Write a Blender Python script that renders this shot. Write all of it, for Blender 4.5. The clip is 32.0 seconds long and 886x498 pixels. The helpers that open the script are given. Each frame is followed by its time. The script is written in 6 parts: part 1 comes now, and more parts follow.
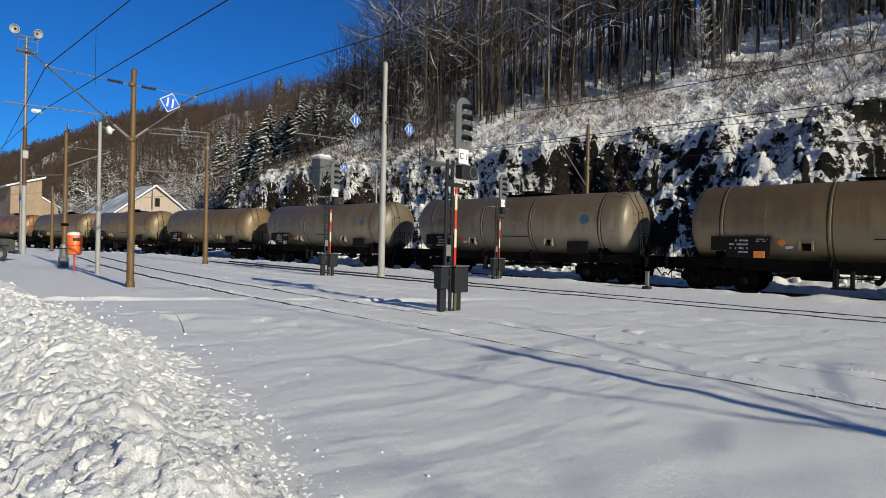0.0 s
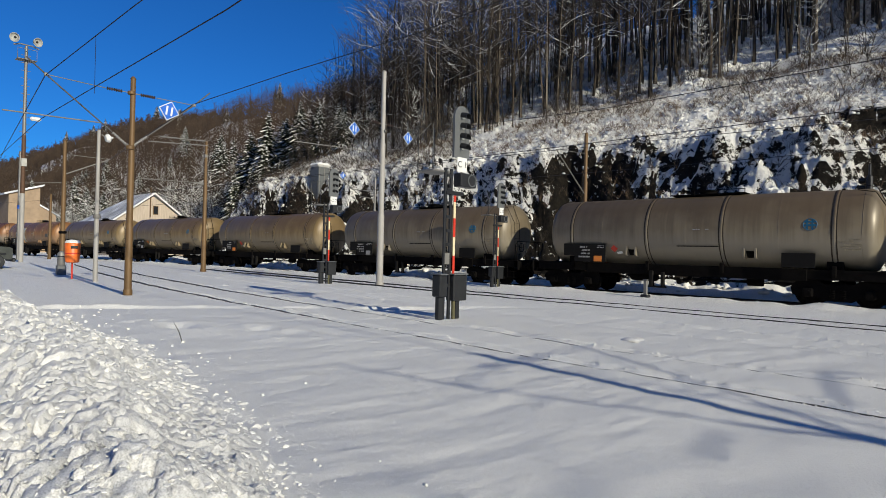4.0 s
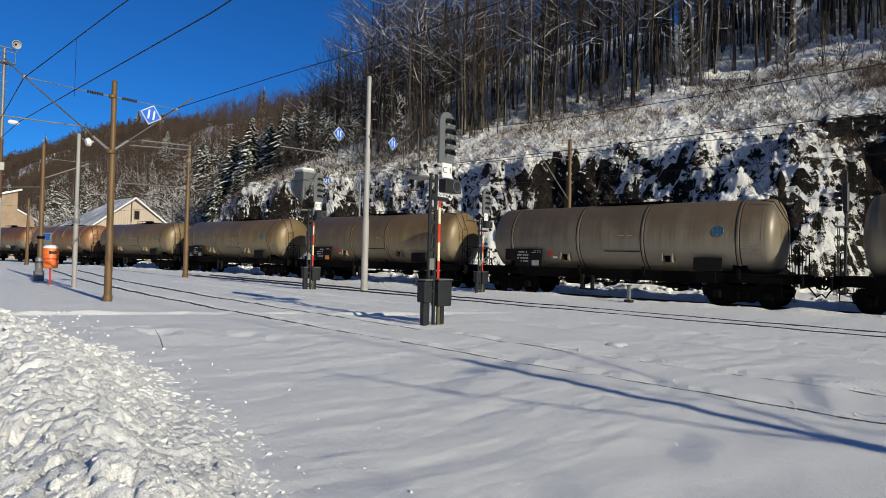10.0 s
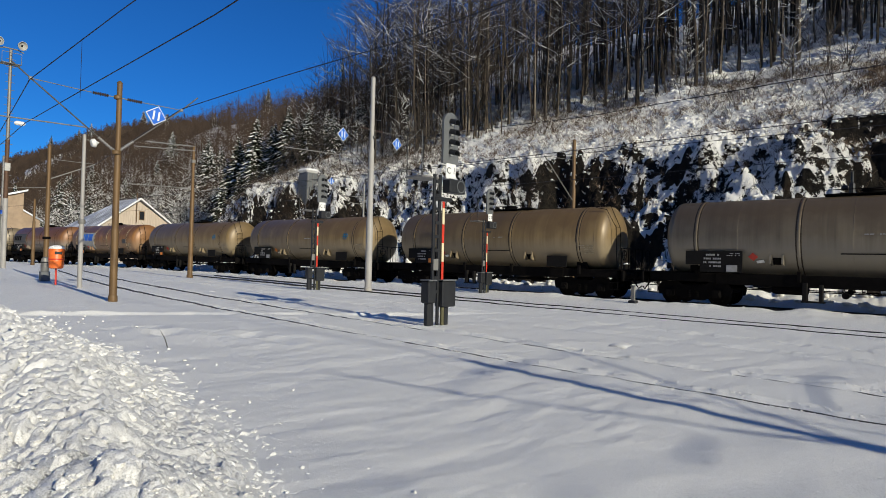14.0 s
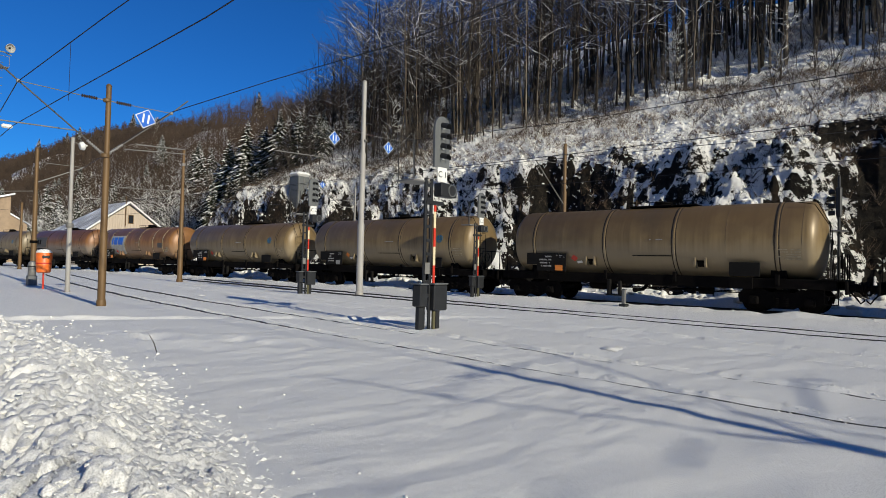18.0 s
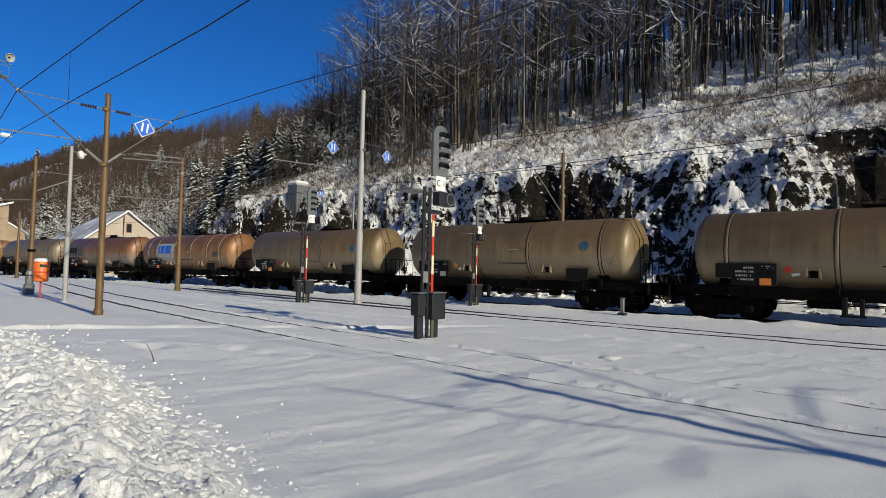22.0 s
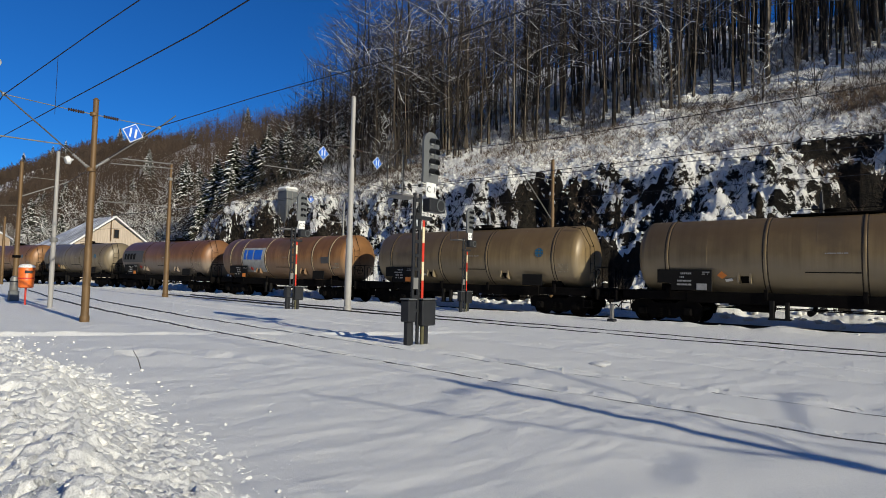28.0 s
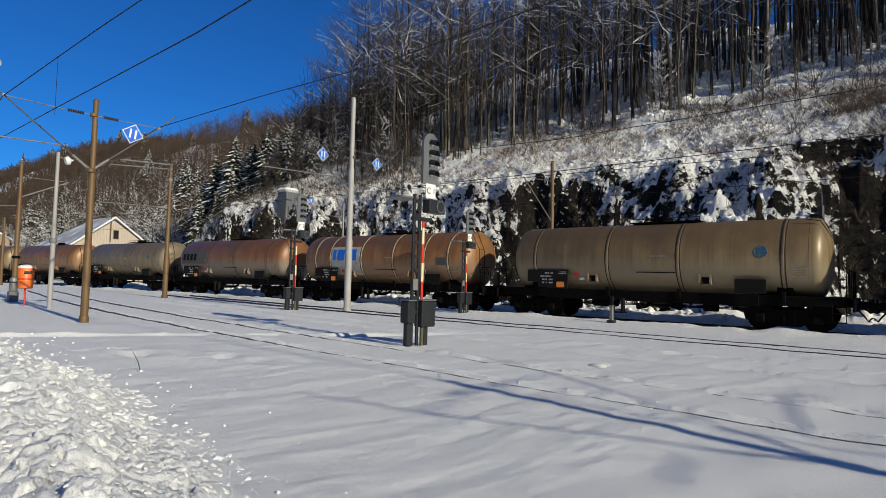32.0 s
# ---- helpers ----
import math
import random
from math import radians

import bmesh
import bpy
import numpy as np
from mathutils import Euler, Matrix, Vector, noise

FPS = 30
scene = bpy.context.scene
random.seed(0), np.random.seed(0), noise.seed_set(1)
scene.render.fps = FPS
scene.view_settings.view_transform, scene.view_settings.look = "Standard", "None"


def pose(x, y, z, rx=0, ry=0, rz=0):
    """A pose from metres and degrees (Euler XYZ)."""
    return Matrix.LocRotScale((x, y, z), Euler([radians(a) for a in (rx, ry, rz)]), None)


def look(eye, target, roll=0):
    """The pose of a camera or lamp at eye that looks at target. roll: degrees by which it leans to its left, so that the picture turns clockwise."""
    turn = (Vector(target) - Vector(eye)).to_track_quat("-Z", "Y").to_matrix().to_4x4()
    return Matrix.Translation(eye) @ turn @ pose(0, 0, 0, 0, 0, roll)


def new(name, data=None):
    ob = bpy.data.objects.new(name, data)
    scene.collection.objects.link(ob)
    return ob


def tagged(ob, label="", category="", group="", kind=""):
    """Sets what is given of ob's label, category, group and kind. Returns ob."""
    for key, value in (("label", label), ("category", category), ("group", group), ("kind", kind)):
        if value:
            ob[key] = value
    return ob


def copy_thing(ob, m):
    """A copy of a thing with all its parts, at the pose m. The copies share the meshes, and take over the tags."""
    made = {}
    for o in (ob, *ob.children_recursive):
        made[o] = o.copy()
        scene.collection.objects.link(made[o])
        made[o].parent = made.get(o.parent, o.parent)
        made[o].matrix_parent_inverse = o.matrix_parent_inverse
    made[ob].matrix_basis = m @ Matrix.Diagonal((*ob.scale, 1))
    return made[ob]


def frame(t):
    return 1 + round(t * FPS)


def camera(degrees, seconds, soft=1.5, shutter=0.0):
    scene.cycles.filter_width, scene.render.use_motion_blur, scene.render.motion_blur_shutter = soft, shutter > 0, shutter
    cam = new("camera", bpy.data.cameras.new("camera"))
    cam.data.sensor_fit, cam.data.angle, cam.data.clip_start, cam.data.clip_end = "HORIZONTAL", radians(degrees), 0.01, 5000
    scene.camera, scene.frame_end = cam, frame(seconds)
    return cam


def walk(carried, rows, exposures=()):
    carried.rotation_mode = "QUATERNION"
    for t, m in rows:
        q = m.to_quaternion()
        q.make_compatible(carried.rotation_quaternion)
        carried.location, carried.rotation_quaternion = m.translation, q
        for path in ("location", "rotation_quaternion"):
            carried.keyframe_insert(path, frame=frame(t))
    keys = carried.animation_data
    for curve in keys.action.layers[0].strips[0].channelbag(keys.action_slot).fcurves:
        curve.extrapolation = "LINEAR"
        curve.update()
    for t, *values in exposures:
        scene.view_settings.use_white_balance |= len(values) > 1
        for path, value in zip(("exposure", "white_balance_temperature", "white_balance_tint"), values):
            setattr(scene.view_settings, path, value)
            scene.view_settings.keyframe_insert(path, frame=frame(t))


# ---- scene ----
# ---------------------------------------------------------------- camera
EYE = (0.0, 0.0, 1.6)
PATH = [
    (0.0, 89.55, -1.3, 0.01),
    (0.5, 89.622, -1.293, -0.063),
    (1.0, 89.693, -1.301, -0.113),
    (1.5, 89.753, -1.319, -0.119),
    (2.0, 89.814, -1.328, -0.094),
    (2.5, 89.897, -1.332, -0.064),
    (3.0, 90.019, -1.337, -0.059),
    (3.5, 90.192, -1.337, -0.088),
    (5.5, 90.629, -1.322, -0.557),
    (6.0, 90.621, -1.316, -0.782),
    (6.5, 90.611, -1.315, -0.957),
    (7.0, 90.657, -1.323, -1.031),
    (7.5, 90.742, -1.33, -1.054),
    (8.0, 90.822, -1.342, -1.106),
    (8.5, 90.89, -1.345, -1.221),
    (9.0, 90.944, -1.335, -1.371),
    (9.5, 90.967, -1.339, -1.522),
    (10.0, 90.938, -1.344, -1.645),
    (10.5, 90.895, -1.337, -1.708),
    (11.0, 90.883, -1.33, -1.706),
    (11.5, 90.895, -1.325, -1.675),
    (12.0, 90.902, -1.331, -1.63),
    (12.5, 90.903, -1.345, -1.556),
    (13.0, 90.914, -1.354, -1.453),
    (13.5, 90.947, -1.361, -1.333),
    (14.0, 90.983, -1.366, -1.258),
    (14.5, 91.001, -1.355, -1.29),
    (16.5, 91.135, -1.307, -1.959),
    (17.0, 91.24, -1.311, -1.996),
    (17.5, 91.324, -1.314, -2.052),
    (18.0, 91.371, -1.317, -2.107),
    (18.5, 91.382, -1.326, -2.118),
    (19.0, 91.403, -1.341, -2.089),
    (19.5, 91.485, -1.351, -2.07),
    (20.0, 91.628, -1.349, -2.088),
    (20.5, 91.787, -1.335, -2.124),
    (21.0, 91.942, -1.323, -2.161),
    (21.5, 92.098, -1.316, -2.2),
    (22.0, 92.247, -1.31, -2.265),
    (22.5, 92.356, -1.317, -2.371),
    (23.0, 92.423, -1.324, -2.503),
    (23.5, 92.466, -1.331, -2.651),
    (24.0, 92.501, -1.336, -2.787),
    (24.5, 92.543, -1.325, -2.9),
    (25.0, 92.591, -1.31, -3.002),
    (25.5, 92.633, -1.299, -3.085),
    (27.5, 92.805, -1.322, -3.212),
    (28.0, 92.891, -1.318, -3.24),
    (28.5, 92.992, -1.312, -3.29),
    (29.0, 93.075, -1.306, -3.327),
    (29.5, 93.09, -1.298, -3.298),
    (30.0, 93.037, -1.296, -3.225),
    (30.5, 92.972, -1.309, -3.184),
    (31.0, 92.955, -1.337, -3.185),
    (31.5, 92.981, -1.371, -3.216),
    (32.0, 93.01, -1.387, -3.274),
]
cam = camera(75.1, 32.0, soft=0.7)
walk(cam, [(t, pose(*EYE, rx, ry, rz)) for t, rx, ry, rz in PATH], exposures=((0.0, -0.15), (32.0, -0.17)))

# ---------------------------------------------------------------- plan
# s runs along the tracks (away from the eye), o across them (towards the hill)
TURN = radians(46.8)
AX, AY = -math.sin(TURN), math.cos(TURN)
BX, BY = math.cos(TURN), math.sin(TURN)


def at(s, o, z=0.0):
    return Vector((AX * s + BX * o, AY * s + BY * o, z))


def plan_pose(s, o, z=0.0, turn=0.0):
    """A pose whose x runs along the tracks and whose y runs towards the hill."""
    p = at(s, o, z)
    return pose(p.x, p.y, p.z, 0, 0, math.degrees(math.atan2(AY, AX)) + turn)


def main_track(s):
    return 25.1 - 0.00092 * s * s


def near_track(s):
    return 7.75 + 0.0024 * max(s, 0) ** 2 if s < 40 else 11.59 + 0.16 * (s - 40)


def smooth(a, b, x):
    k = np.clip((x - a) / (b - a), 0, 1)
    return k * k * (3 - 2 * k)


# ---------------------------------------------------------------- light
SUN_UP = 21.7
sun_way = at(-0.9925, -0.123)  # horizontal way towards the sun
sky = bpy.data.worlds.new("sky")
scene.world = sky
sky.use_nodes = True
nt = sky.node_tree
tex = nt.nodes.new("ShaderNodeTexSky")
tex.sky_type, tex.sun_disc = "NISHITA", False
tex.sun_elevation = radians(SUN_UP)
tex.sun_rotation = math.atan2(sun_way.x, sun_way.y)
tex.altitude, tex.air_density, tex.dust_density, tex.ozone_density = 900, 1.0, 0.0, 2.0
nt.nodes["Background"].inputs["Strength"].default_value = 0.096
deep = nt.nodes.new("ShaderNodeMix")  # a clear, dry winter sky
deep.data_type, deep.blend_type = "RGBA", "MULTIPLY"
deep.inputs[0].default_value, deep.inputs[7].default_value = 1.0, (0.100, 0.52, 1.12, 1)
nt.links.new(tex.outputs[0], deep.inputs[6])
nt.links.new(deep.outputs[2], nt.nodes["Background"].inputs["Color"])
sun = new("sun", bpy.data.lights.new("sun", "SUN"))
sun.data.energy, sun.data.angle, sun.data.color = 5.15, radians(0.55), (0.985, 0.938, 0.77)
sun.matrix_world = look((sun_way.x * 50, sun_way.y * 50, 50 * math.tan(radians(SUN_UP))), (0, 0, 0))


# ---------------------------------------------------------------- materials
class Shade:
    """A small builder of node materials."""

    def __init__(self, name):
        self.m = bpy.data.materials.new(name)
        self.m.use_nodes = True
        self.t = self.m.node_tree
        self.b = self.t.nodes["Principled BSDF"]
        self.co = None

    def n(self, kind, **sets):
        node = self.t.nodes.new(kind)
        for k, v in sets.items():
            if k in node.inputs:
                node.inputs[k].default_value = v
        return node

    def l(self, a, b):
        self.t.links.new(a, b)

    def coords(self, kind="Object"):
        return self.t.nodes.new("ShaderNodeTexCoord").outputs[kind]

    def noise(self, scale, detail=4, rough=0.55, vec=None, squash=None, kind="Object"):
        node = self.n("ShaderNodeTexNoise", Scale=scale, Detail=detail, Roughness=rough)
        vec = vec or self.coords(kind)
        if squash:
            mp = self.n("ShaderNodeMapping")
            mp.inputs["Scale"].default_value = squash
            self.l(vec, mp.inputs["Vector"])
            vec = mp.outputs[0]
        self.l(vec, node.inputs["Vector"])
        return node.outputs["Fac"]

    def ramp(self, fac, *stops):
        node = self.t.nodes.new("ShaderNodeValToRGB")
        e = node.color_ramp.elements
        while len(e) < len(stops):
            e.new(0.5)
        for el, (p, c) in zip(e, stops):
            el.position = p
            el.color = (*c, 1) if isinstance(c, tuple) else (c, c, c, 1)
        self.l(fac, node.inputs[0])
        return node.outputs[0]

    def mix(self, fac, a, b, mode="MIX"):
        node = self.t.nodes.new("ShaderNodeMix")
        node.data_type, node.blend_type = "RGBA", mode
        for i, v in ((0, fac), (6, a), (7, b)):
            if isinstance(v, (int, float)):
                node.inputs[i].default_value = v if i == 0 else (v, v, v, 1)
            elif isinstance(v, tuple):
                node.inputs[i].default_value = (*v, 1)
            else:
                self.l(v, node.inputs[i])
        return node.outputs[2]

    def math(self, op, a, b=0.0):
        node = self.t.nodes.new("ShaderNodeMath")
        node.operation = op
        for i, v in ((0, a), (1, b)):
            if isinstance(v, (int, float)):
                node.inputs[i].default_value = v
            else:
                self.l(v, node.inputs[i])
        return node.outputs[0]

    def bump(self, height, strength=0.3, distance=0.02, base=None):
        node = self.n("ShaderNodeBump", Strength=strength, Distance=distance)
        self.l(height, node.inputs["Height"])
        if base:
            self.l(base, node.inputs["Normal"])
        self.l(node.outputs[0], self.b.inputs["Normal"])
        return node.outputs[0]

    def done(self, colour=None, rough=0.6, metal=0.0, spec=0.5):
        for key, v in (("Base Color", colour), ("Roughness", rough), ("Metallic", metal), ("Specular IOR Level", spec)):
            if v is None:
                continue
            if isinstance(v, tuple):
                self.b.inputs[key].default_value = (*v, 1)
            elif isinstance(v, (int, float)):
                self.b.inputs[key].default_value = v
            else:
                self.l(v, self.b.inputs[key])
        return self.m


def worn(name, colour, dark=0.6, scale=6.0, rough=0.6, metal=0.0, bump=0.15, squash=None, spec=0.5):
    """A plain coloured surface with stains, grain and slight relief."""
    s = Shade(name)
    big = s.noise(scale, 5, 0.6, squash=squash)
    fine = s.noise(scale * 9, 3, 0.6)
    deep = tuple(c * dark for c in colour)
    col = s.mix(s.ramp(big, (0.35, 0.0), (0.68, 1.0)), deep, colour)
    col = s.mix(s.math("MULTIPLY", fine, 0.25), col, tuple(min(1, c * 1.25) for c in colour))
    s.bump(fine, bump, 0.004)
    return s.done(col, s.math("ADD", s.math("MULTIPLY", big, 0.2), rough - 0.1), metal, spec)


def snow_shade(name="snow", grain=1.0):
    s = Shade(name)
    gen = s.coords("Object")
    fine = s.noise(38, 3, 0.6, vec=gen)
    mid = s.noise(5, 4, 0.55, vec=gen, squash=(1, 1, 1))
    grit = s.noise(130, 2, 0.85, vec=gen)
    col = s.mix(mid, (0.785, 0.765, 0.715), (0.85, 0.828, 0.772))
    # dark specks for the grain; the bright ones paint sparkle into the colour
    col = s.mix(s.ramp(grit, (0.34, 1.0), (0.50, 0.0)), col, (0.46, 0.448, 0.42))
    col = s.mix(s.ramp(grit, (0.55, 0.0), (0.65, 1.0)), col, (0.97, 0.955, 0.92))
    height = s.math("ADD", s.math("MULTIPLY", mid, 0.5), s.math("ADD", s.math("MULTIPLY", fine, 0.10 * grain), s.math("MULTIPLY", grit, 0.24)))
    s.bump(height, 0.6, 0.05)
    s.b.inputs["Subsurface Weight"].default_value = 0.0
    return s.done(col, 0.62, 0.0, 0.35)


SNOW = snow_shade()


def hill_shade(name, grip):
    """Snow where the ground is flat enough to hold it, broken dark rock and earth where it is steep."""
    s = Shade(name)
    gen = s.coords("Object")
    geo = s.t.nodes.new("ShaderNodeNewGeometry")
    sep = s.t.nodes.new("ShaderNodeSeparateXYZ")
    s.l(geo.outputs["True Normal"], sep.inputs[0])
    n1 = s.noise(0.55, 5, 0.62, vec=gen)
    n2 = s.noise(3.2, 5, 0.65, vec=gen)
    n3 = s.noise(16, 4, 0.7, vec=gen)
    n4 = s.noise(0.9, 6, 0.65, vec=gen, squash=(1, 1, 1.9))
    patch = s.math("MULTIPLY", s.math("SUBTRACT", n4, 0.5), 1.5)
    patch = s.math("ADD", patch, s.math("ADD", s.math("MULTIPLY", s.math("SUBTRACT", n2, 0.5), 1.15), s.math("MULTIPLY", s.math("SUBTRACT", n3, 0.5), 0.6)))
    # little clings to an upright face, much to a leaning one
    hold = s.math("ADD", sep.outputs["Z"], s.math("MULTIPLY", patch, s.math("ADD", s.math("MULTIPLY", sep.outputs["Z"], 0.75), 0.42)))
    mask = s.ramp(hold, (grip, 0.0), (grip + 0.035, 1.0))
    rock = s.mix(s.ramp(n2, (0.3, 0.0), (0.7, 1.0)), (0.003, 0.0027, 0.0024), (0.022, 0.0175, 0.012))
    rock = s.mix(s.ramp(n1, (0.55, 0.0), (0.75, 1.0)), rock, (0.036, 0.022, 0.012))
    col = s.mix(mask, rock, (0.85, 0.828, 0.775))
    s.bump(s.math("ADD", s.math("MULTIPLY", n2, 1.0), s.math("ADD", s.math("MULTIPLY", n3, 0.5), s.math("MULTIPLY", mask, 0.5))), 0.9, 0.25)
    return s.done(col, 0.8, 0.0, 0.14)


HILL = hill_shade("snowy hillside with bare rock", 0.215)
BARE = hill_shade("snow-free dark rock that also paints cave shade", 0.88)


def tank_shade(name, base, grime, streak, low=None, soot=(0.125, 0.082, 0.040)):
    """Painted tank steel: rain streaks down the shell, a near-black belly, soot along the top."""
    s = Shade(name)
    gen = s.coords("Object")
    streaks = s.noise(1.6, 6, 0.65, vec=gen, squash=(2.6, 0.15, 0.12))
    blot = s.noise(0.8, 5, 0.6, vec=gen)
    fine = s.noise(30, 3, 0.6, vec=gen)
    sep = s.t.nodes.new("ShaderNodeSeparateXYZ")
    s.l(gen, sep.inputs[0])
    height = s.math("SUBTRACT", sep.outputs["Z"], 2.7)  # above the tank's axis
    col = s.mix(s.ramp(streaks, (0.42, 0.0), (0.66, 1.0)), base, tuple(c * 0.85 for c in streak))
    col = s.mix(s.math("MULTIPLY", s.ramp(blot, (0.45, 0.0), (0.75, 1.0)), 0.6), col, grime)
    # paler low flank: snow bounce painted into TAN and DULL, own colour elsewhere
    if low:
        line = s.math("ADD", height, s.math("MULTIPLY", s.math("SUBTRACT", streaks, 0.5), 0.7))
        col = s.mix(s.ramp(s.math("ADD", line, 0.5), (0.05, 0.85), (0.6, 0.0)), col, low)
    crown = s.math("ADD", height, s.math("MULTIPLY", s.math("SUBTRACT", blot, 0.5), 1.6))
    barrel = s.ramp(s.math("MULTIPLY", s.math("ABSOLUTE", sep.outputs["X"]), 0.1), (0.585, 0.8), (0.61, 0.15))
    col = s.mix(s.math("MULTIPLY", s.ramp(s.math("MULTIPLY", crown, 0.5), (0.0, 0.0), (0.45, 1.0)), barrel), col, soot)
    # spills round the man-lid that ran down the shell
    spread = s.math("ADD", s.math("ABSOLUTE", s.math("ADD", sep.outputs["X"], 0.5)), s.math("MULTIPLY", s.math("SUBTRACT", streaks, 0.5), 2.2))
    spill = s.math("MULTIPLY", s.ramp(spread, (0.2, 0.5), (1.0, 0.0)), s.ramp(s.math("ADD", crown, 0.1), (0.15, 0.0), (0.95, 1.0)))
    col = s.mix(spill, col, (0.075, 0.055, 0.034))
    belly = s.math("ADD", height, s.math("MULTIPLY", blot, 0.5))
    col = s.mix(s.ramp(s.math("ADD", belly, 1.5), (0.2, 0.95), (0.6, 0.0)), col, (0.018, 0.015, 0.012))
    s.bump(s.math("ADD", s.math("MULTIPLY", fine, 0.3), blot), 0.12, 0.01)
    return s.done(col, s.math("ADD", s.math("MULTIPLY", streaks, 0.2), 0.34), 0.12, 0.5)


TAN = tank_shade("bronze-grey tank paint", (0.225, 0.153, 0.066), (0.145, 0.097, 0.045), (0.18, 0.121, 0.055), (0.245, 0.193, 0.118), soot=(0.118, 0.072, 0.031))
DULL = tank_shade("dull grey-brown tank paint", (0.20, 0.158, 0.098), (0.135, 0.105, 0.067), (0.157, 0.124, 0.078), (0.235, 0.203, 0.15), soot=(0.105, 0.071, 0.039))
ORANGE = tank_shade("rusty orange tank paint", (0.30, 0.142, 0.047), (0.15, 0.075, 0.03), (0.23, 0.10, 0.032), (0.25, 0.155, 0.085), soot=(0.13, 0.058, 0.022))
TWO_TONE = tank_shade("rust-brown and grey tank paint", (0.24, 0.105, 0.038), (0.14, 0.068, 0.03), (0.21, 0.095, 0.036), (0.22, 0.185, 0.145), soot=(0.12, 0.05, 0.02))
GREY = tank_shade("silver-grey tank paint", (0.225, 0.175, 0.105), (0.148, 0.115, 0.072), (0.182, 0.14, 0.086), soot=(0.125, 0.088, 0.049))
GRIME = worn("oily black running gear", (0.0065, 0.0055, 0.005), 0.4, 5, 0.85, 0.0, spec=0.06)
GHOST = worn("lettering worn almost away", (0.34, 0.285, 0.19), 0.5, 6, 0.6)
OCHRE = worn("pale ochre hoop paint", (0.50, 0.36, 0.20), 0.6, 3, 0.55)
CARGREEN = worn("dark green car paint", (0.02, 0.024, 0.018), 0.7, 3, 0.4)
HOOPSHADE = worn("shade along a hoop", (0.05, 0.038, 0.026), 0.5, 3, 0.75, spec=0.2)
PLATE = worn("black lettering board", (0.011, 0.010, 0.009), 0.7, 4, 0.75, spec=0.12)
RUST = worn("rusty steel", (0.13, 0.07, 0.04), 0.5, 7, 0.7, 0.3)
RAIL = worn("worn rail steel", (0.055, 0.045, 0.04), 0.5, 5, 0.5, 0.6)
STRUT = worn("dull grey strut steel", (0.10, 0.095, 0.088), 0.7, 3, 0.6, 0.3)
GALV = worn("weathered galvanised steel", (0.24, 0.23, 0.21), 0.7, 3, 0.55, 0.4, squash=(1, 1, 0.2))
CONCRETE = worn("grey painted steel pole", (0.36, 0.34, 0.31), 0.75, 2.5, 0.65, 0.1, squash=(1, 1, 0.3))
BROWNPOLE = worn("brown rust-coated steel pole", (0.165, 0.095, 0.036), 0.62, 4, 0.6, 0.2, squash=(1, 1, 0.25))
BLACK = worn("black signal steel", (0.018, 0.019, 0.021), 0.7, 5, 0.5, 0.2)
DARKGREY = worn("grey signal backboard", (0.115, 0.12, 0.12), 0.8, 5, 0.55)
RED = worn("red enamel", (0.55, 0.035, 0.015), 0.75, 8, 0.45)
WHITE = worn("white enamel", (0.75, 0.74, 0.70), 0.85, 8, 0.45)
CREAM = worn("yellowed white enamel", (0.68, 0.58, 0.36), 0.85, 8, 0.5)
PALE = worn("chalky off-white paint", (0.42, 0.41, 0.37), 0.6, 3, 0.6)
BLUE = worn("blue enamel sign", (0.012, 0.12, 0.55), 0.85, 5, 0.35)
TEAL = worn("dark teal paint", (0.012, 0.10, 0.18), 0.85, 5, 0.4)
BIN = worn("orange plastic", (0.75, 0.15, 0.02), 0.8, 5, 0.45)
WIRE = worn("dark copper wire", (0.018, 0.018, 0.022), 0.8, 2, 0.6, 0.3, bump=0.0)
PORCELAIN = worn("brown glazed insulator", (0.05, 0.03, 0.022), 0.7, 20, 0.3)
PALEINS = worn("pale glazed insulator", (0.30, 0.29, 0.27), 0.8, 20, 0.35)
PLASTER = worn("cream vertical boarding", (0.50, 0.41, 0.32), 0.7, 2, 0.8, squash=(3, 3, 0.3))
OLDWALL = worn("weathered tan render", (0.36, 0.26, 0.17), 0.7, 0.8, 0.85)
GLASSDARK = worn("dark window glass", (0.02, 0.022, 0.025), 0.8, 5, 0.15)
FADED = worn("faded white lettering", (0.34, 0.33, 0.31), 0.6, 5, 0.7)
LENS = worn("grey glass signal lens", (0.25, 0.26, 0.26), 0.8, 20, 0.12)


def bark_shade(name, dark, brown, pale):
    """Bark whose tone differs from trunk to trunk."""
    s = Shade(name)
    info = s.t.nodes.new("ShaderNodeObjectInfo")
    geo = s.t.nodes.new("ShaderNodeNewGeometry")
    pick = s.math("FRACT", s.math("ADD", info.outputs["Random"], geo.outputs["Random Per Island"]))
    big = s.noise(3.0, 5, 0.6, squash=(1, 1, 0.2))
    fine = s.noise(26, 3, 0.6, squash=(1, 1, 0.3))
    col = s.ramp(pick, (0.0, dark), (0.36, dark), (0.5, brown), (0.74, brown), (0.86, pale))
    col = s.mix(s.ramp(big, (0.38, 0.75), (0.62, 0.0)), col, tuple(c * 0.5 for c in dark))
    s.bump(fine, 0.5, 0.01)
    return s.done(col, 0.9, 0.0, 0.2)


BARK = bark_shade("grey-brown bark", (0.026, 0.021, 0.017), (0.088, 0.065, 0.045), (0.20, 0.168, 0.132))

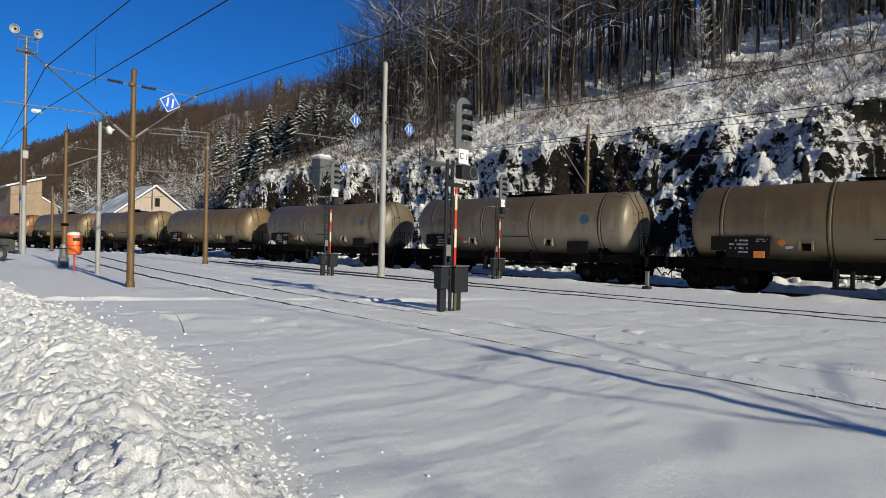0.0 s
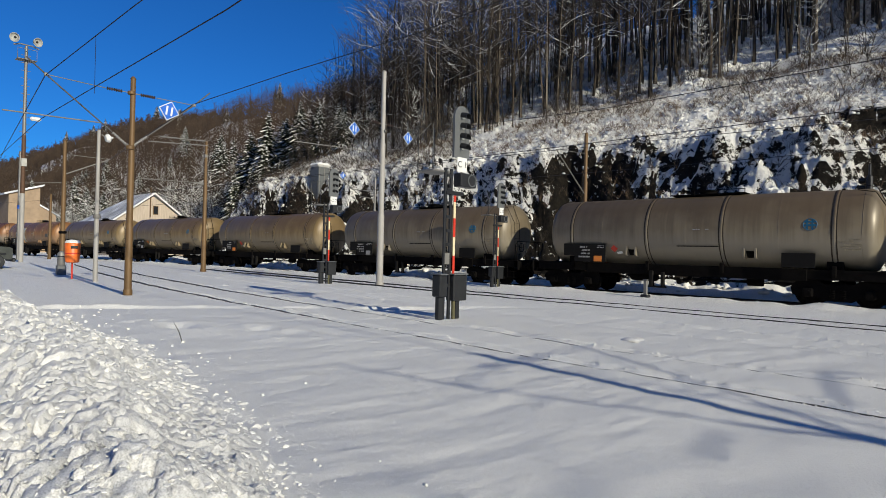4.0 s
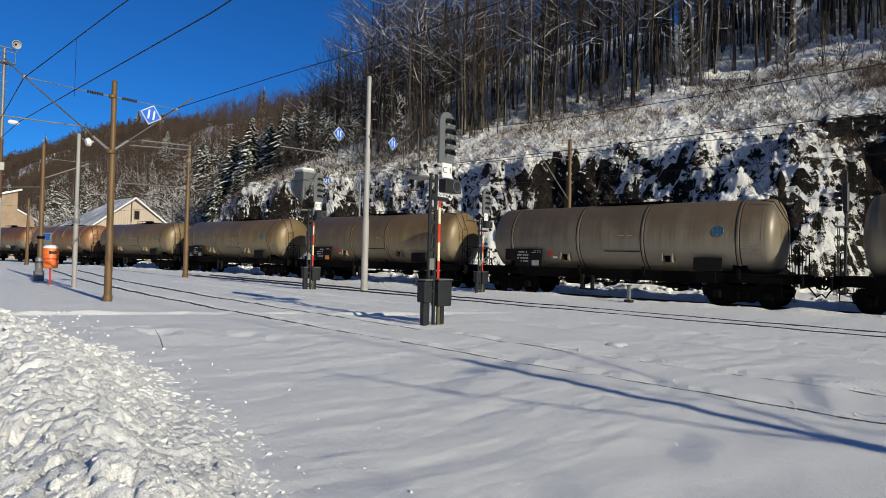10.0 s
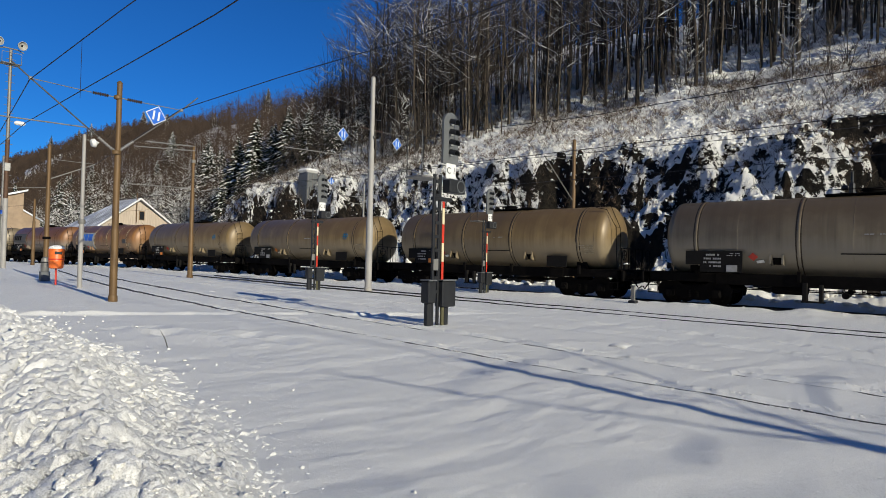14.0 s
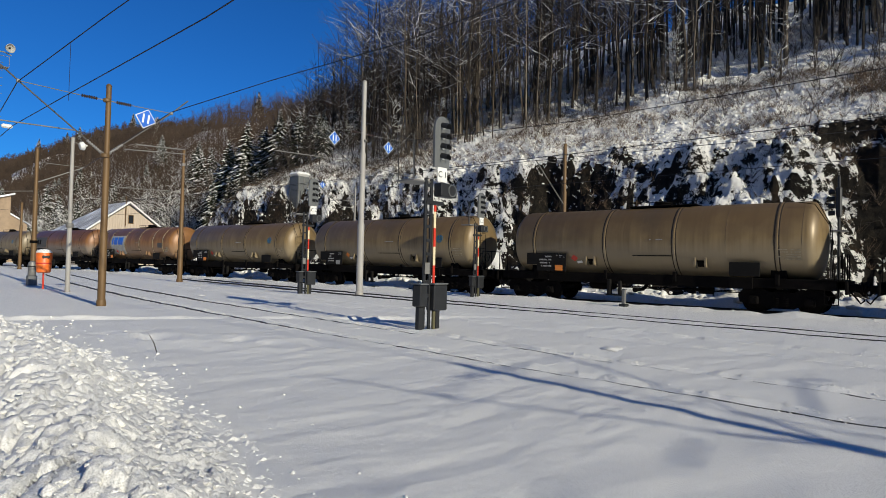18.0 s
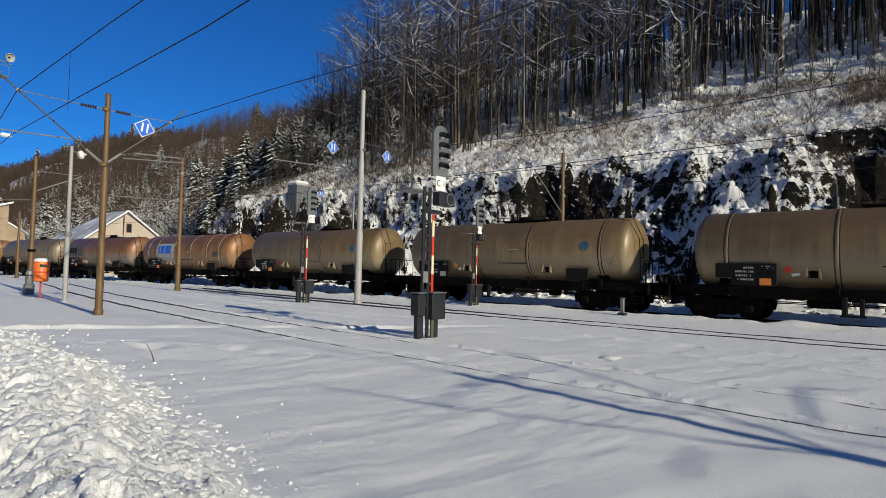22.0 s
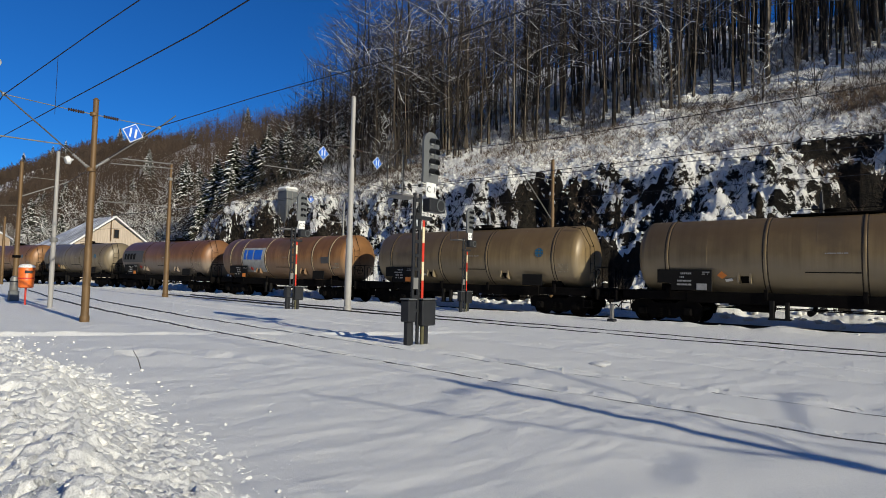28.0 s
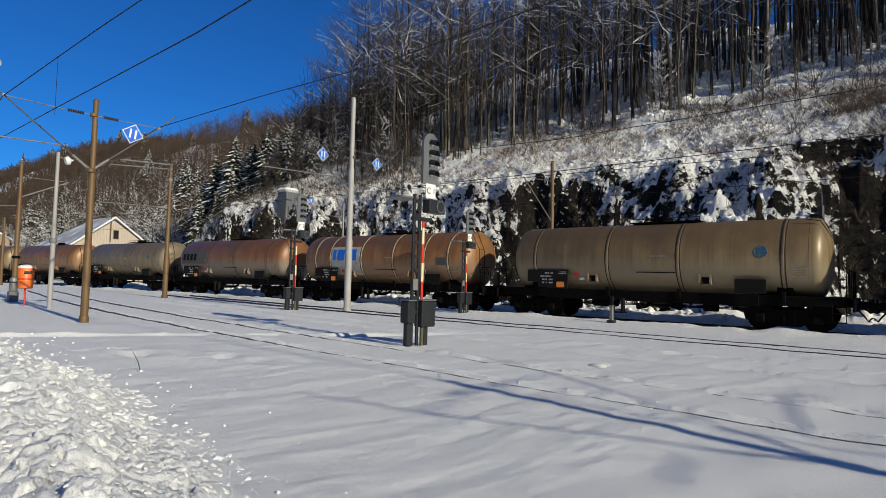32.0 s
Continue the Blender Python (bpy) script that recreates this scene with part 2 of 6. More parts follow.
TWIG = worn("brown twigs", (0.044, 0.033, 0.025), 0.6, 4, 0.9)
BEECHTWIG = worn("grey-brown beech twigs", (0.095, 0.075, 0.058), 0.6, 4, 0.9)
FARTWIG = worn("brown winter woods", (0.076, 0.047, 0.027), 0.32, 0.25, 0.9)
DRY = worn("dry straw-coloured brush", (0.14, 0.092, 0.058), 0.5, 3, 0.9)
FIR = worn("dark fir needles", (0.030, 0.034, 0.018), 0.5, 4, 0.85, spec=0.2)
MOSS = worn("greenish weathered wood", (0.11, 0.10, 0.045), 0.5, 8, 0.8)
HAZARD = worn("orange hazard plate", (0.75, 0.23, 0.03), 0.8, 8, 0.5)


# ---------------------------------------------------------------- mesh helpers
class Mesh:
    """Collects verts and faces of one part."""

    def __init__(self):
        self.v, self.f = [], []

    def add(self, v, f):
        k = len(self.v)
        self.v += [tuple(p) for p in v]
        self.f += [tuple(i + k for i in q) for q in f]
        return self

    def box(self, x0, x1, y0, y1, z0, z1, bevel=0.0):
        b = min(bevel, (x1 - x0) * 0.45, (y1 - y0) * 0.45, (z1 - z0) * 0.45)
        if b <= 0:
            v = [(x, y, z) for z in (z0, z1) for x, y in ((x0, y0), (x1, y0), (x1, y1), (x0, y1))]
            f = [(0, 3, 2, 1), (4, 5, 6, 7), (0, 1, 5, 4), (1, 2, 6, 5), (2, 3, 7, 6), (3, 0, 4, 7)]
            return self.add(v, f)
        v = []
        for z, i in ((z0, b), (z0 + b, 0), (z1 - b, 0), (z1, b)):
            for x, y in ((x0 + b, y0 + i), (x1 - b, y0 + i), (x1 - i, y0 + b), (x1 - i, y1 - b), (x1 - b, y1 - i), (x0 + b, y1 - i), (x0 + i, y1 - b), (x0 + i, y0 + b)):
                v.append((x, y, z))
        f = [tuple(range(7, -1, -1)), tuple(range(24, 32))]
        for r in range(3):
            f += [(r * 8 + i, r * 8 + (i + 1) % 8, r * 8 + 8 + (i + 1) % 8, r * 8 + 8 + i) for i in range(8)]
        return self.add(v, f)

    def rod(self, a, b, r0, r1=None, n=8, caps=True):
        a, b, r1 = Vector(a), Vector(b), r0 if r1 is None else r1
        d = (b - a).normalized()
        u = d.orthogonal().normalized()
        w = d.cross(u)
        ring = [(math.cos(2 * math.pi * i / n), math.sin(2 * math.pi * i / n)) for i in range(n)]
        v = [a + (u * c + w * q) * r0 for c, q in ring] + [b + (u * c + w * q) * r1 for c, q in ring]
        f = [(i, (i + 1) % n, n + (i + 1) % n, n + i) for i in range(n)]
        if caps:
            f += [tuple(range(n - 1, -1, -1)), tuple(range(n, 2 * n))]
        return self.add(v, f)

    def path(self, pts, r, n=6):
        """A bent tube through pts."""
        pts = [Vector(p) for p in pts]
        rs = r if isinstance(r, (list, tuple)) else [r] * len(pts)
        rings = []
        u = (pts[1] - pts[0]).normalized().orthogonal().normalized()
        for i, p in enumerate(pts):
            d = (pts[min(i + 1, len(pts) - 1)] - pts[max(i - 1, 0)]).normalized()
            u = (u - d * u.dot(d)).normalized()
            w = d.cross(u)
            rings.append([p + (u * math.cos(2 * math.pi * k / n) + w * math.sin(2 * math.pi * k / n)) * rs[i] for k in range(n)])
        v = [q for ring in rings for q in ring]
        f = [(i * n + k, i * n + (k + 1) % n, i * n + n + (k + 1) % n, i * n + n + k) for i in range(len(pts) - 1) for k in range(n)]
        f += [tuple(range(n - 1, -1, -1)), tuple(range((len(pts) - 1) * n, len(pts) * n))]
        return self.add(v, f)

    def spin(self, profile, n=24, axis="z"):
        """A turned shape from (radius, height) pairs round z, or along x or y."""
        v = []
        for r, h in profile:
            for i in range(n):
                c, q = r * math.cos(2 * math.pi * i / n), r * math.sin(2 * math.pi * i / n)
                v.append((c, q, h) if axis == "z" else (h, c, q) if axis == "x" else (q, h, c))
        k = len(profile)
        f = [(j * n + i, j * n + (i + 1) % n, j * n + n + (i + 1) % n, j * n + n + i) for j in range(k - 1) for i in range(n)]
        f += [tuple(range(n - 1, -1, -1)), tuple(range((k - 1) * n, k * n))]
        return self.add(v, f)

    def prism(self, outline, y0, y1, axis="y"):
        """An outline of (a, b) pairs, drawn out between two depths: along y (a=x, b=z), x (a=y, b=z) or z (a=x, b=y)."""
        n = len(outline)
        put = {"y": lambda a, b, d: (a, d, b), "x": lambda a, b, d: (d, a, b), "z": lambda a, b, d: (a, b, d)}[axis]
        v = [put(a, b, y0) for a, b in outline] + [put(a, b, y1) for a, b in outline]
        f = [(i, (i + 1) % n, n + (i + 1) % n, n + i) for i in range(n)] + [tuple(range(n - 1, -1, -1)), tuple(range(n, 2 * n))]
        return self.add(v, f)

    def move(self, m, start=0):
        self.v[start:] = [tuple(m @ Vector(p)) for p in self.v[start:]]
        return self

    def data(self, name, material, soft=True):
        me = bpy.data.meshes.new(name)
        me.from_pydata(self.v, [], self.f)
        bm = bmesh.new()
        bm.from_mesh(me)
        bmesh.ops.recalc_face_normals(bm, faces=bm.faces)
        if soft:
            for face in bm.faces:
                face.smooth = True
            for e in bm.edges:
                e.smooth = e.is_manifold and len(e.link_faces) == 2 and e.calc_face_angle(0) < 0.6
        bm.to_mesh(me)
        bm.free()
        me.materials.append(material)
        return me


def part(name, mesh, material, parent, label="", soft=True):
    """Links mesh (a Mesh or finished mesh data) as one object under parent."""
    ob = new(name, mesh.data(name, material, soft) if isinstance(mesh, Mesh) else mesh)
    ob.parent = parent
    if label:
        ob["label"] = label
    return ob


def thing(name, m, label, category, group="", kind=""):
    ob = new(name)
    ob.empty_display_size = 0.2
    ob.matrix_world = m
    return tagged(ob, label, category, group, kind)


def plain(name, mesh, material, m, label, category, group="", kind="", soft=True):
    """A thing of one mesh."""
    ob = new(name, mesh.data(name, material, soft))
    ob.matrix_world = m
    return tagged(ob, label, category, group, kind)


def fast_mesh(name, v, quads, material, soft=True):
    """A big mesh from numpy arrays."""
    me = bpy.data.meshes.new(name)
    v, quads = np.asarray(v, np.float32), np.asarray(quads, np.int32)
    k = quads.shape[1]
    me.vertices.add(len(v))
    me.vertices.foreach_set("co", v.ravel())
    me.loops.add(quads.size)
    me.loops.foreach_set("vertex_index", quads.ravel())
    me.polygons.add(len(quads))
    me.polygons.foreach_set("loop_start", np.arange(0, quads.size, k, dtype=np.int32))
    me.polygons.foreach_set("use_smooth", np.full(len(quads), soft))
    me.update(calc_edges=True)
    me.materials.append(material)
    return me


class Wave:
    """Smooth random heights: sums of lattice noise over numpy arrays."""

    def __init__(self, seed):
        self.g = np.random.RandomState(seed).rand(256, 256)

    def one(self, x, y):
        xi, yi = np.floor(x).astype(int), np.floor(y).astype(int)
        fx, fy = x - xi, y - yi
        fx, fy = fx * fx * (3 - 2 * fx), fy * fy * (3 - 2 * fy)
        g = self.g
        a, b = g[xi % 256, yi % 256], g[(xi + 1) % 256, yi % 256]
        c, d = g[xi % 256, (yi + 1) % 256], g[(xi + 1) % 256, (yi + 1) % 256]
        return (a * (1 - fx) + b * fx) * (1 - fy) + (c * (1 - fx) + d * fx) * fy - 0.5

    def __call__(self, x, y, octaves=4, gain=0.5):
        h, k, amp = 0.0, 1.0, 1.0
        for i in range(octaves):
            h = h + amp * self.one(x * k + 17.3 * i, y * k + 5.1 * i)
            k, amp = k * 2.03, amp * gain
        return h


W1, W2, W3 = Wave(3), Wave(11), Wave(29)


def cell_table(seed):
    """Random place, height and tilt of each broken piece."""
    return np.random.RandomState(seed).rand(64, 64, 5)


S1, S2, S3 = cell_table(41), cell_table(42), cell_table(43)


def slabs(x, y, table):
    """Heights of a broken crust: tilted flat pieces, each domed a little, with sunk joints between them."""
    xi, yi = np.floor(x).astype(int), np.floor(y).astype(int)
    best, second, h = np.full(x.shape, 9.0), np.full(x.shape, 9.0), np.zeros(x.shape)
    for i in (-1, 0, 1):
        for j in (-1, 0, 1):
            c = table[(xi + i) % 64, (yi + j) % 64]
            dx, dy = x - (xi + i + 0.1 + 0.8 * c[..., 0]), y - (yi + j + 0.1 + 0.8 * c[..., 1])
            d = np.sqrt(dx * dx + dy * dy) - 0.22 * c[..., 2]
            flat = c[..., 2] - 0.5 + 1.1 * (c[..., 3] - 0.5) * dx + 1.1 * (c[..., 4] - 0.5) * dy - 0.35 * (dx * dx + dy * dy)
            nearer = d < best
            second = np.where(nearer, best, np.minimum(second, d))
            h = np.where(nearer, flat, h)
            best = np.where(nearer, d, best)
    return h - 0.8 * smooth(0.13, 0.0, second - best)


# ---------------------------------------------------------------- the ground, one sheet
def hill_foot(s):
    return 31.0 + 15.0 * smooth(74, 93, s) - 3.0 * smooth(-4, -30, s) - 1.7 * smooth(44, 54, s) * smooth(76, 62, s)


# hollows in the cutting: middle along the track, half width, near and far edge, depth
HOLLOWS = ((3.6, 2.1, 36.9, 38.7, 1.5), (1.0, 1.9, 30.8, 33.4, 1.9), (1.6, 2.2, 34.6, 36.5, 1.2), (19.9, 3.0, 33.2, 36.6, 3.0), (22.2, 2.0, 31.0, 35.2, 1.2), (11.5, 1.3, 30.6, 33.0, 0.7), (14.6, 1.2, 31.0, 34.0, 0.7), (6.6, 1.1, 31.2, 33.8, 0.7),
           (62.0, 2.0, 30.0, 33.0, 0.7), (57.6, 2.0, 30.4, 34.0, 0.8), (53.6, 1.8, 31.0, 34.4, 0.8), (48.6, 2.2, 31.2, 35.0, 0.9), (43.5, 2.4, 32.4, 35.8, 0.9))


def terrain(s, o):
    """Height of the ground at (s, o), numpy arrays."""
    yard = 0.15 * (1 - smooth(12, 20, o))
    # wind ripples and soft hollows in the snow
    bend = 1.6 * W3(s * 0.25, o * 0.25, 2)
    calm = 1 - smooth(20, 26, o)
    yard = yard + 0.017 * W1(s * 0.9 + o * 0.35 + bend, o * 0.32 - s * 0.1, 3) * calm + 0.02 * W2(s * 3.2 + o * 0.8 + 2 * bend, o * 1.1, 3) * calm + 0.012 * W2(s * 0.08, o * 0.14, 2) * smooth(60, 10, s)
    # the bank that the plough threw up
    mid = 0.55 + 0.15 * np.minimum(s, 8) + 0.05 * np.maximum(s - 8, 0) + 0.2 * W1(s * 0.35, 0 * s, 2)
    rim = np.where(s < 5, 2.6 - 0.40 * (5 - s), 2.6 + 0.05 * (s - 5)) + 0.5 * W2(s * 0.6, 0 * s + 4, 3)
    begun = smooth(0.7, 2.4, s) * smooth(60, 30, s)
    ridge = smooth(1.0, 0.0, np.abs(o - mid) / np.where(o > mid, 0.95, 1.7)) * 0.42 * begun
    apron = smooth(1.08, 0.7, (o - mid) / np.maximum(rim - mid, 0.3)) * smooth(-1.5, 0.2, o - mid) * 0.13 * begun
    yard = yard + (ridge + apron) * (1 + 0.45 * W2(s * 0.9, o * 1.3, 3))
    # broken slabs across the thrown-up face, clods on the apron
    thrown = smooth(0.015, 0.11, ridge + apron)
    on = thrown > 0
    if np.any(on):
        a, b = s[on], o[on]
        face_side = smooth(0.3, -0.2, b - mid[on])
        near = smooth(16, 8, a)
        bent = 0.25 * W1(a * 2.1, b * 2.1, 2)
        lean = b - 0.38 * a
        big = slabs(a * 3.0 + 0.8 * b + bent, lean * 7.0 + 2 * bent, S1)
        mid_size = slabs(a * 8.0 + bent, lean * 12.0 + bent, S2)
        small = slabs(a * 24.0, b * 24.0 + bent, S3)
        coarse = slabs(a * 4.6, b * 4.6 + bent, S2)
        rough_h = face_side * (0.062 * big + 0.026 * mid_size + 0.006 * small) + (1 - face_side) * (0.027 * mid_size + 0.018 * small + 0.025 * coarse)
        out_h = np.zeros_like(yard)
        out_h[on] = rough_h * (0.55 + 0.45 * near) * thrown[on]
        yard = yard + out_h
    # a narrow trodden path across the yard, with a raised brittle edge
    across = s - (18.3 - 0.69 * o) - 0.5 * W1(o * 0.3, 0 * s + 2, 2)
    nt_ = np.where(s < 40, 7.75 + 0.0024 * np.clip(s, 0, 99) ** 2, 11.59 + 0.16 * (s - 40))
    clear = smooth(0.2, 0.6, np.abs(o - nt_ + 0.755)) * smooth(0.2, 0.6, np.abs(o - nt_ - 0.755))
    yard = yard + clear * smooth(2.6, 3.4, o) * smooth(14, 11, o) * (0.045 * np.exp(-(across / 0.085) ** 2) * (0.75 + 1.6 * W2(s * 2, o * 2, 3)) - 0.055 * np.exp(-((across + 0.32) / 0.2) ** 2))
    # old half-filled footprints beside the path
    for k in range(9):
        fs, fo = 11.6 - 0.42 * k + 0.25 * math.sin(k * 2.3), 3.9 + 0.24 * k + 0.3 * math.sin(k * 1.7)
        far = ((s - fs) / 0.42) ** 2 + ((o - fo) / 0.26) ** 2
        yard = yard + 0.085 * (0.55 * np.exp(-far / 3.5) - np.exp(-far))
    # low ridges of pushed snow along the rails
    for line in (nt_ - 0.755, nt_ + 0.755, 11.2 + 0.002 * np.clip(s, 0, 99) ** 2, 12.6 + 0.002 * np.clip(s, 0, 99) ** 2):
        yard = yard + np.exp(-((o - line - 0.13) / 0.10) ** 2) * (0.022 + 0.05 * W3(s * 3.5, o * 0 + 3, 2)) * smooth(50, 20, s) - 0.045 * np.exp(-((o - line) / 0.09) ** 2) * smooth(60, 30, s)
    mt = 25.1 - 0.00092 * s * s
    near_ridge = np.exp(-((o - mt + 1.9) / 0.45) ** 2) * (0.13 + 0.16 * W3(s * 0.8, o * 0.9, 3))
    far_ridge = np.exp(-((o - mt - 3.2) / 1.1) ** 2) * (0.45 + 0.5 * W3(s * 0.7 + 9, o * 0.9, 4))
    bed = -0.16 * smooth(1.7, 1.3, np.abs(o - mt))
    yard = yard + (near_ridge + far_ridge) * smooth(90, 50, s) + bed
    # hillside: a broken rock cutting, a brushy slope, then the wooded hill
    d = o - hill_foot(s)
    cut = smooth(87, 58, s)
    rough = W1(s * 0.16, o * 0.22, 5, 0.58) * 3.6 + W2(s * 0.7, o * 0.9, 4, 0.6) * 1.6
    ledge = W3(s * 0.33 + 3, o * 0.5, 4, 0.6)
    buttress = 3.4 * W2(s * 0.12 + 0.6, 0 * s + 1.5, 3) - 2.0 * np.exp(-((s - 1.5) / 3.6) ** 2)
    up = 8.6 * np.clip((d + rough * 0.22 + 1.6 * ledge + buttress * smooth(7, 3, d)) / 6.4, 0, 1) ** 0.95
    tread = 1.5 + 0.7 * W3(s * 0.2, 0 * s + 8, 2)
    level = up / tread + 0.9 * W1(s * 0.25 + 4, o * 0.3, 3)
    step = np.floor(level)
    face = np.clip(up + 0.62 * tread * (step + smooth(0.5, 1.0, level - step) - level + 0.25) * smooth(0.2, 1.2, up) * smooth(8.6, 7.6, up), 0, 12)
    face = face * cut + (1 - cut) * np.clip(d, 0, 6) * 0.35
    slope = np.clip(d - 5, 0, 15) * 0.54 + np.clip(d - 20, 0, 42) * 0.60 + np.clip(d - 62, 0, 200) * 0.2
    steep = 0.925 - 0.22 * smooth(165, 90, s) + 0.075 * smooth(280, 400, s) + 0.28 * smooth(460, 620, s)
    slope = slope * cut + (1 - cut) * (np.clip(d - 4, 0, 106) * 0.68 + np.clip(d - 110, 0, 200) * 0.22) * steep
    knoll = W3(s * 0.014, o * 0.02, 3) * 14 * smooth(30, 90, d) + W2(s * 0.12, o * 0.12, 4) * 1.1 * smooth(2, 9, d) + W3(s * 0.6, o * 0.6, 3) * 0.5 * smooth(2, 7, d)
    rim = smooth(-1.5, 0.5, d)
    crag = W2(s * 0.42, o * 0.6 + 7, 4, 0.6) * 1.7 + 0.4 * (0.2 - np.abs(W1(s * 1.3 + 3, o * 1.7, 3, 0.6)))
    hill = (face + slope + knoll) * rim + (0.15 * rough + crag) * cut * smooth(-0.5, 2, d) * smooth(9.5, 5.5, d)
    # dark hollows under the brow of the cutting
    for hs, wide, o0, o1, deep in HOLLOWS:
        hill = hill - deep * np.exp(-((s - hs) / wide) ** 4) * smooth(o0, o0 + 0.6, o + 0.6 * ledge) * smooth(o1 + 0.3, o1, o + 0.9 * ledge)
    hill = hill - 0.8 * np.exp(-(((s - 52.0) / 2.2) ** 2 + ((o - 36.0) / 2.0) ** 2) ** 2)
    # the flat beside the house, and an unseen valley side added to block skylight
    back = np.clip(-o - 48, 0, 150) * 0.55 + np.clip(-o - 198, 0, 400) * 0.2
    return yard + np.maximum(hill, 0) + back


def height_at(s, o):
    return float(terrain(np.array([float(s)]), np.array([float(o)]))[0])


def graded(*spans):
    out = []
    for a, b, step in spans:
        out += list(np.arange(a, b, step))
    return np.array(out + [spans[-1][1]])


def sheet(name, ss, oo, material):
    s, o = np.meshgrid(ss, oo, indexing="ij")
    z = terrain(s, o)
    x, y = AX * s + BX * o, AY * s + BY * o
    v = np.stack([x, y, z], -1).reshape(-1, 3)
    i, j = np.meshgrid(np.arange(len(ss) - 1), np.arange(len(oo) - 1), indexing="ij")
    k = (i * len(oo) + j).ravel()
    q = np.stack([k, k + 1, k + 1 + len(oo), k + len(oo)], -1)
    return fast_mesh(name, v, q, material)


ground_s = graded((-900, -120, 60), (-120, -20, 5), (-20, -4, 0.3), (-4, 2, 0.12), (2, 6.5, 0.018), (6.5, 12, 0.036), (12, 17, 0.05), (17, 24, 0.1), (24, 78, 0.24), (78, 110, 0.6), (110, 200, 2), (200, 1500, 50))
ground_o = graded((-1200, -200, 50), (-200, -60, 10), (-60, -4, 4), (-4, -1.2, 0.3), (-1.2, -0.7, 0.06), (-0.7, 3.1, 0.02), (3.1, 6, 0.07), (6, 10, 0.1), (10, 14, 0.2), (14, 29, 0.3), (29, 40, 0.17), (40, 60, 0.45), (60, 180, 3), (180, 1500, 60))
ground = new("ground", sheet("ground", ground_s, ground_o, SNOW))
ground.data.materials.append(HILL)
mid_o = (ground_o[:-1] + ground_o[1:]) / 2
mid_s, mid_o = np.meshgrid((ground_s[:-1] + ground_s[1:]) / 2, mid_o, indexing="ij")
face_kind = ((mid_o > np.minimum(29.3, hill_foot(mid_s) - 1.2)) | (mid_o < -50)).astype(np.int32)
# hollows get snow-free rock; its black also paints the shade of the caves
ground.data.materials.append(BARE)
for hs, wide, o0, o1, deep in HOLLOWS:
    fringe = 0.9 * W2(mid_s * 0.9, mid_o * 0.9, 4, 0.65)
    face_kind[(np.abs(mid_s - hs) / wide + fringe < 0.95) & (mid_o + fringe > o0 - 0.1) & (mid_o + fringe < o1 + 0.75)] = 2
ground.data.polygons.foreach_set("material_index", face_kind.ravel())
tagged(ground, "snow-covered railway yard and rocky wooded hillside", "ground", kind="structure")


# ---------------------------------------------------------------- the train
def tank_profile(half, r):
    """Radius and place along the wagon of a shell with dished ends."""
    pts = []
    for k in range(7):
        a = k / 6 * math.pi / 2
        pts.append((max(0.001, r * math.sin(a) ** 0.8), -half + 0.52 * (1 - math.cos(a))))
    return pts + [(q, -h) for q, h in reversed(pts)]


def shell_point(x, angle, r=1.5, z=2.7):
    """A point on the near flank of the tank; angle in degrees from level, up."""
    return (x, -r * math.cos(radians(angle)), z + r * math.sin(radians(angle)))


def shell_patch(x0, x1, z0, z1, lift=0.012, r=1.5, zc=2.7, n=6):
    """A thin plate that follows the near flank between two heights."""
    m = Mesh()
    v = []
    for d in (lift, lift - 0.01):
        for k in range(n + 1):
            a = math.asin(max(-1, min(1, (z0 + (z1 - z0) * k / n - zc) / r)))
            for x in (x0, x1):
                v.append((x, -(r + d) * math.cos(a), zc + (r + d) * math.sin(a)))
    f = [(2 * k, 2 * k + 1, 2 * k + 3, 2 * k + 2) for k in range(n)]
    o = 2 * n + 2
    f += [(o + a, o + d, o + c, o + b) for a, b, c, d in f]
    rim = [2 * k for k in range(n + 1)] + [2 * k + 1 for k in range(n, -1, -1)]
    f += [(rim[i], rim[(i + 1) % len(rim)], o + rim[(i + 1) % len(rim)], o + rim[i]) for i in range(len(rim))]
    return m.add(v, f)


WHEEL_R = 0.46


def wheelset_mesh():
    m = Mesh()
    for y in (-0.75, 0.75):
        q = 1 if y > 0 else -1
        m.spin([(0.08, y - 0.09), (0.14, y - 0.08), (0.16, y - 0.03), (0.38, y - 0.02), (0.40, y - 0.06), (WHEEL_R, y - 0.065), (WHEEL_R, y + 0.05), (WHEEL_R + 0.0, y + 0.06), (0.40, y + 0.06), (0.38, y + 0.01), (0.16, y + 0.02), (0.14, y + 0.08), (0.08, y + 0.09)], 22, "y")
        for k in range(4):  # cast dimples that show the wheel turning
            a = k * math.pi / 2
            m.rod((0.27 * math.cos(a), y - 0.07, 0.27 * math.sin(a)), (0.27 * math.cos(a), y + 0.07, 0.27 * math.sin(a)), 0.05, n=7)
    m.spin([(0.08, -1.05), (0.08, 1.05)], 10, "y")
    return m


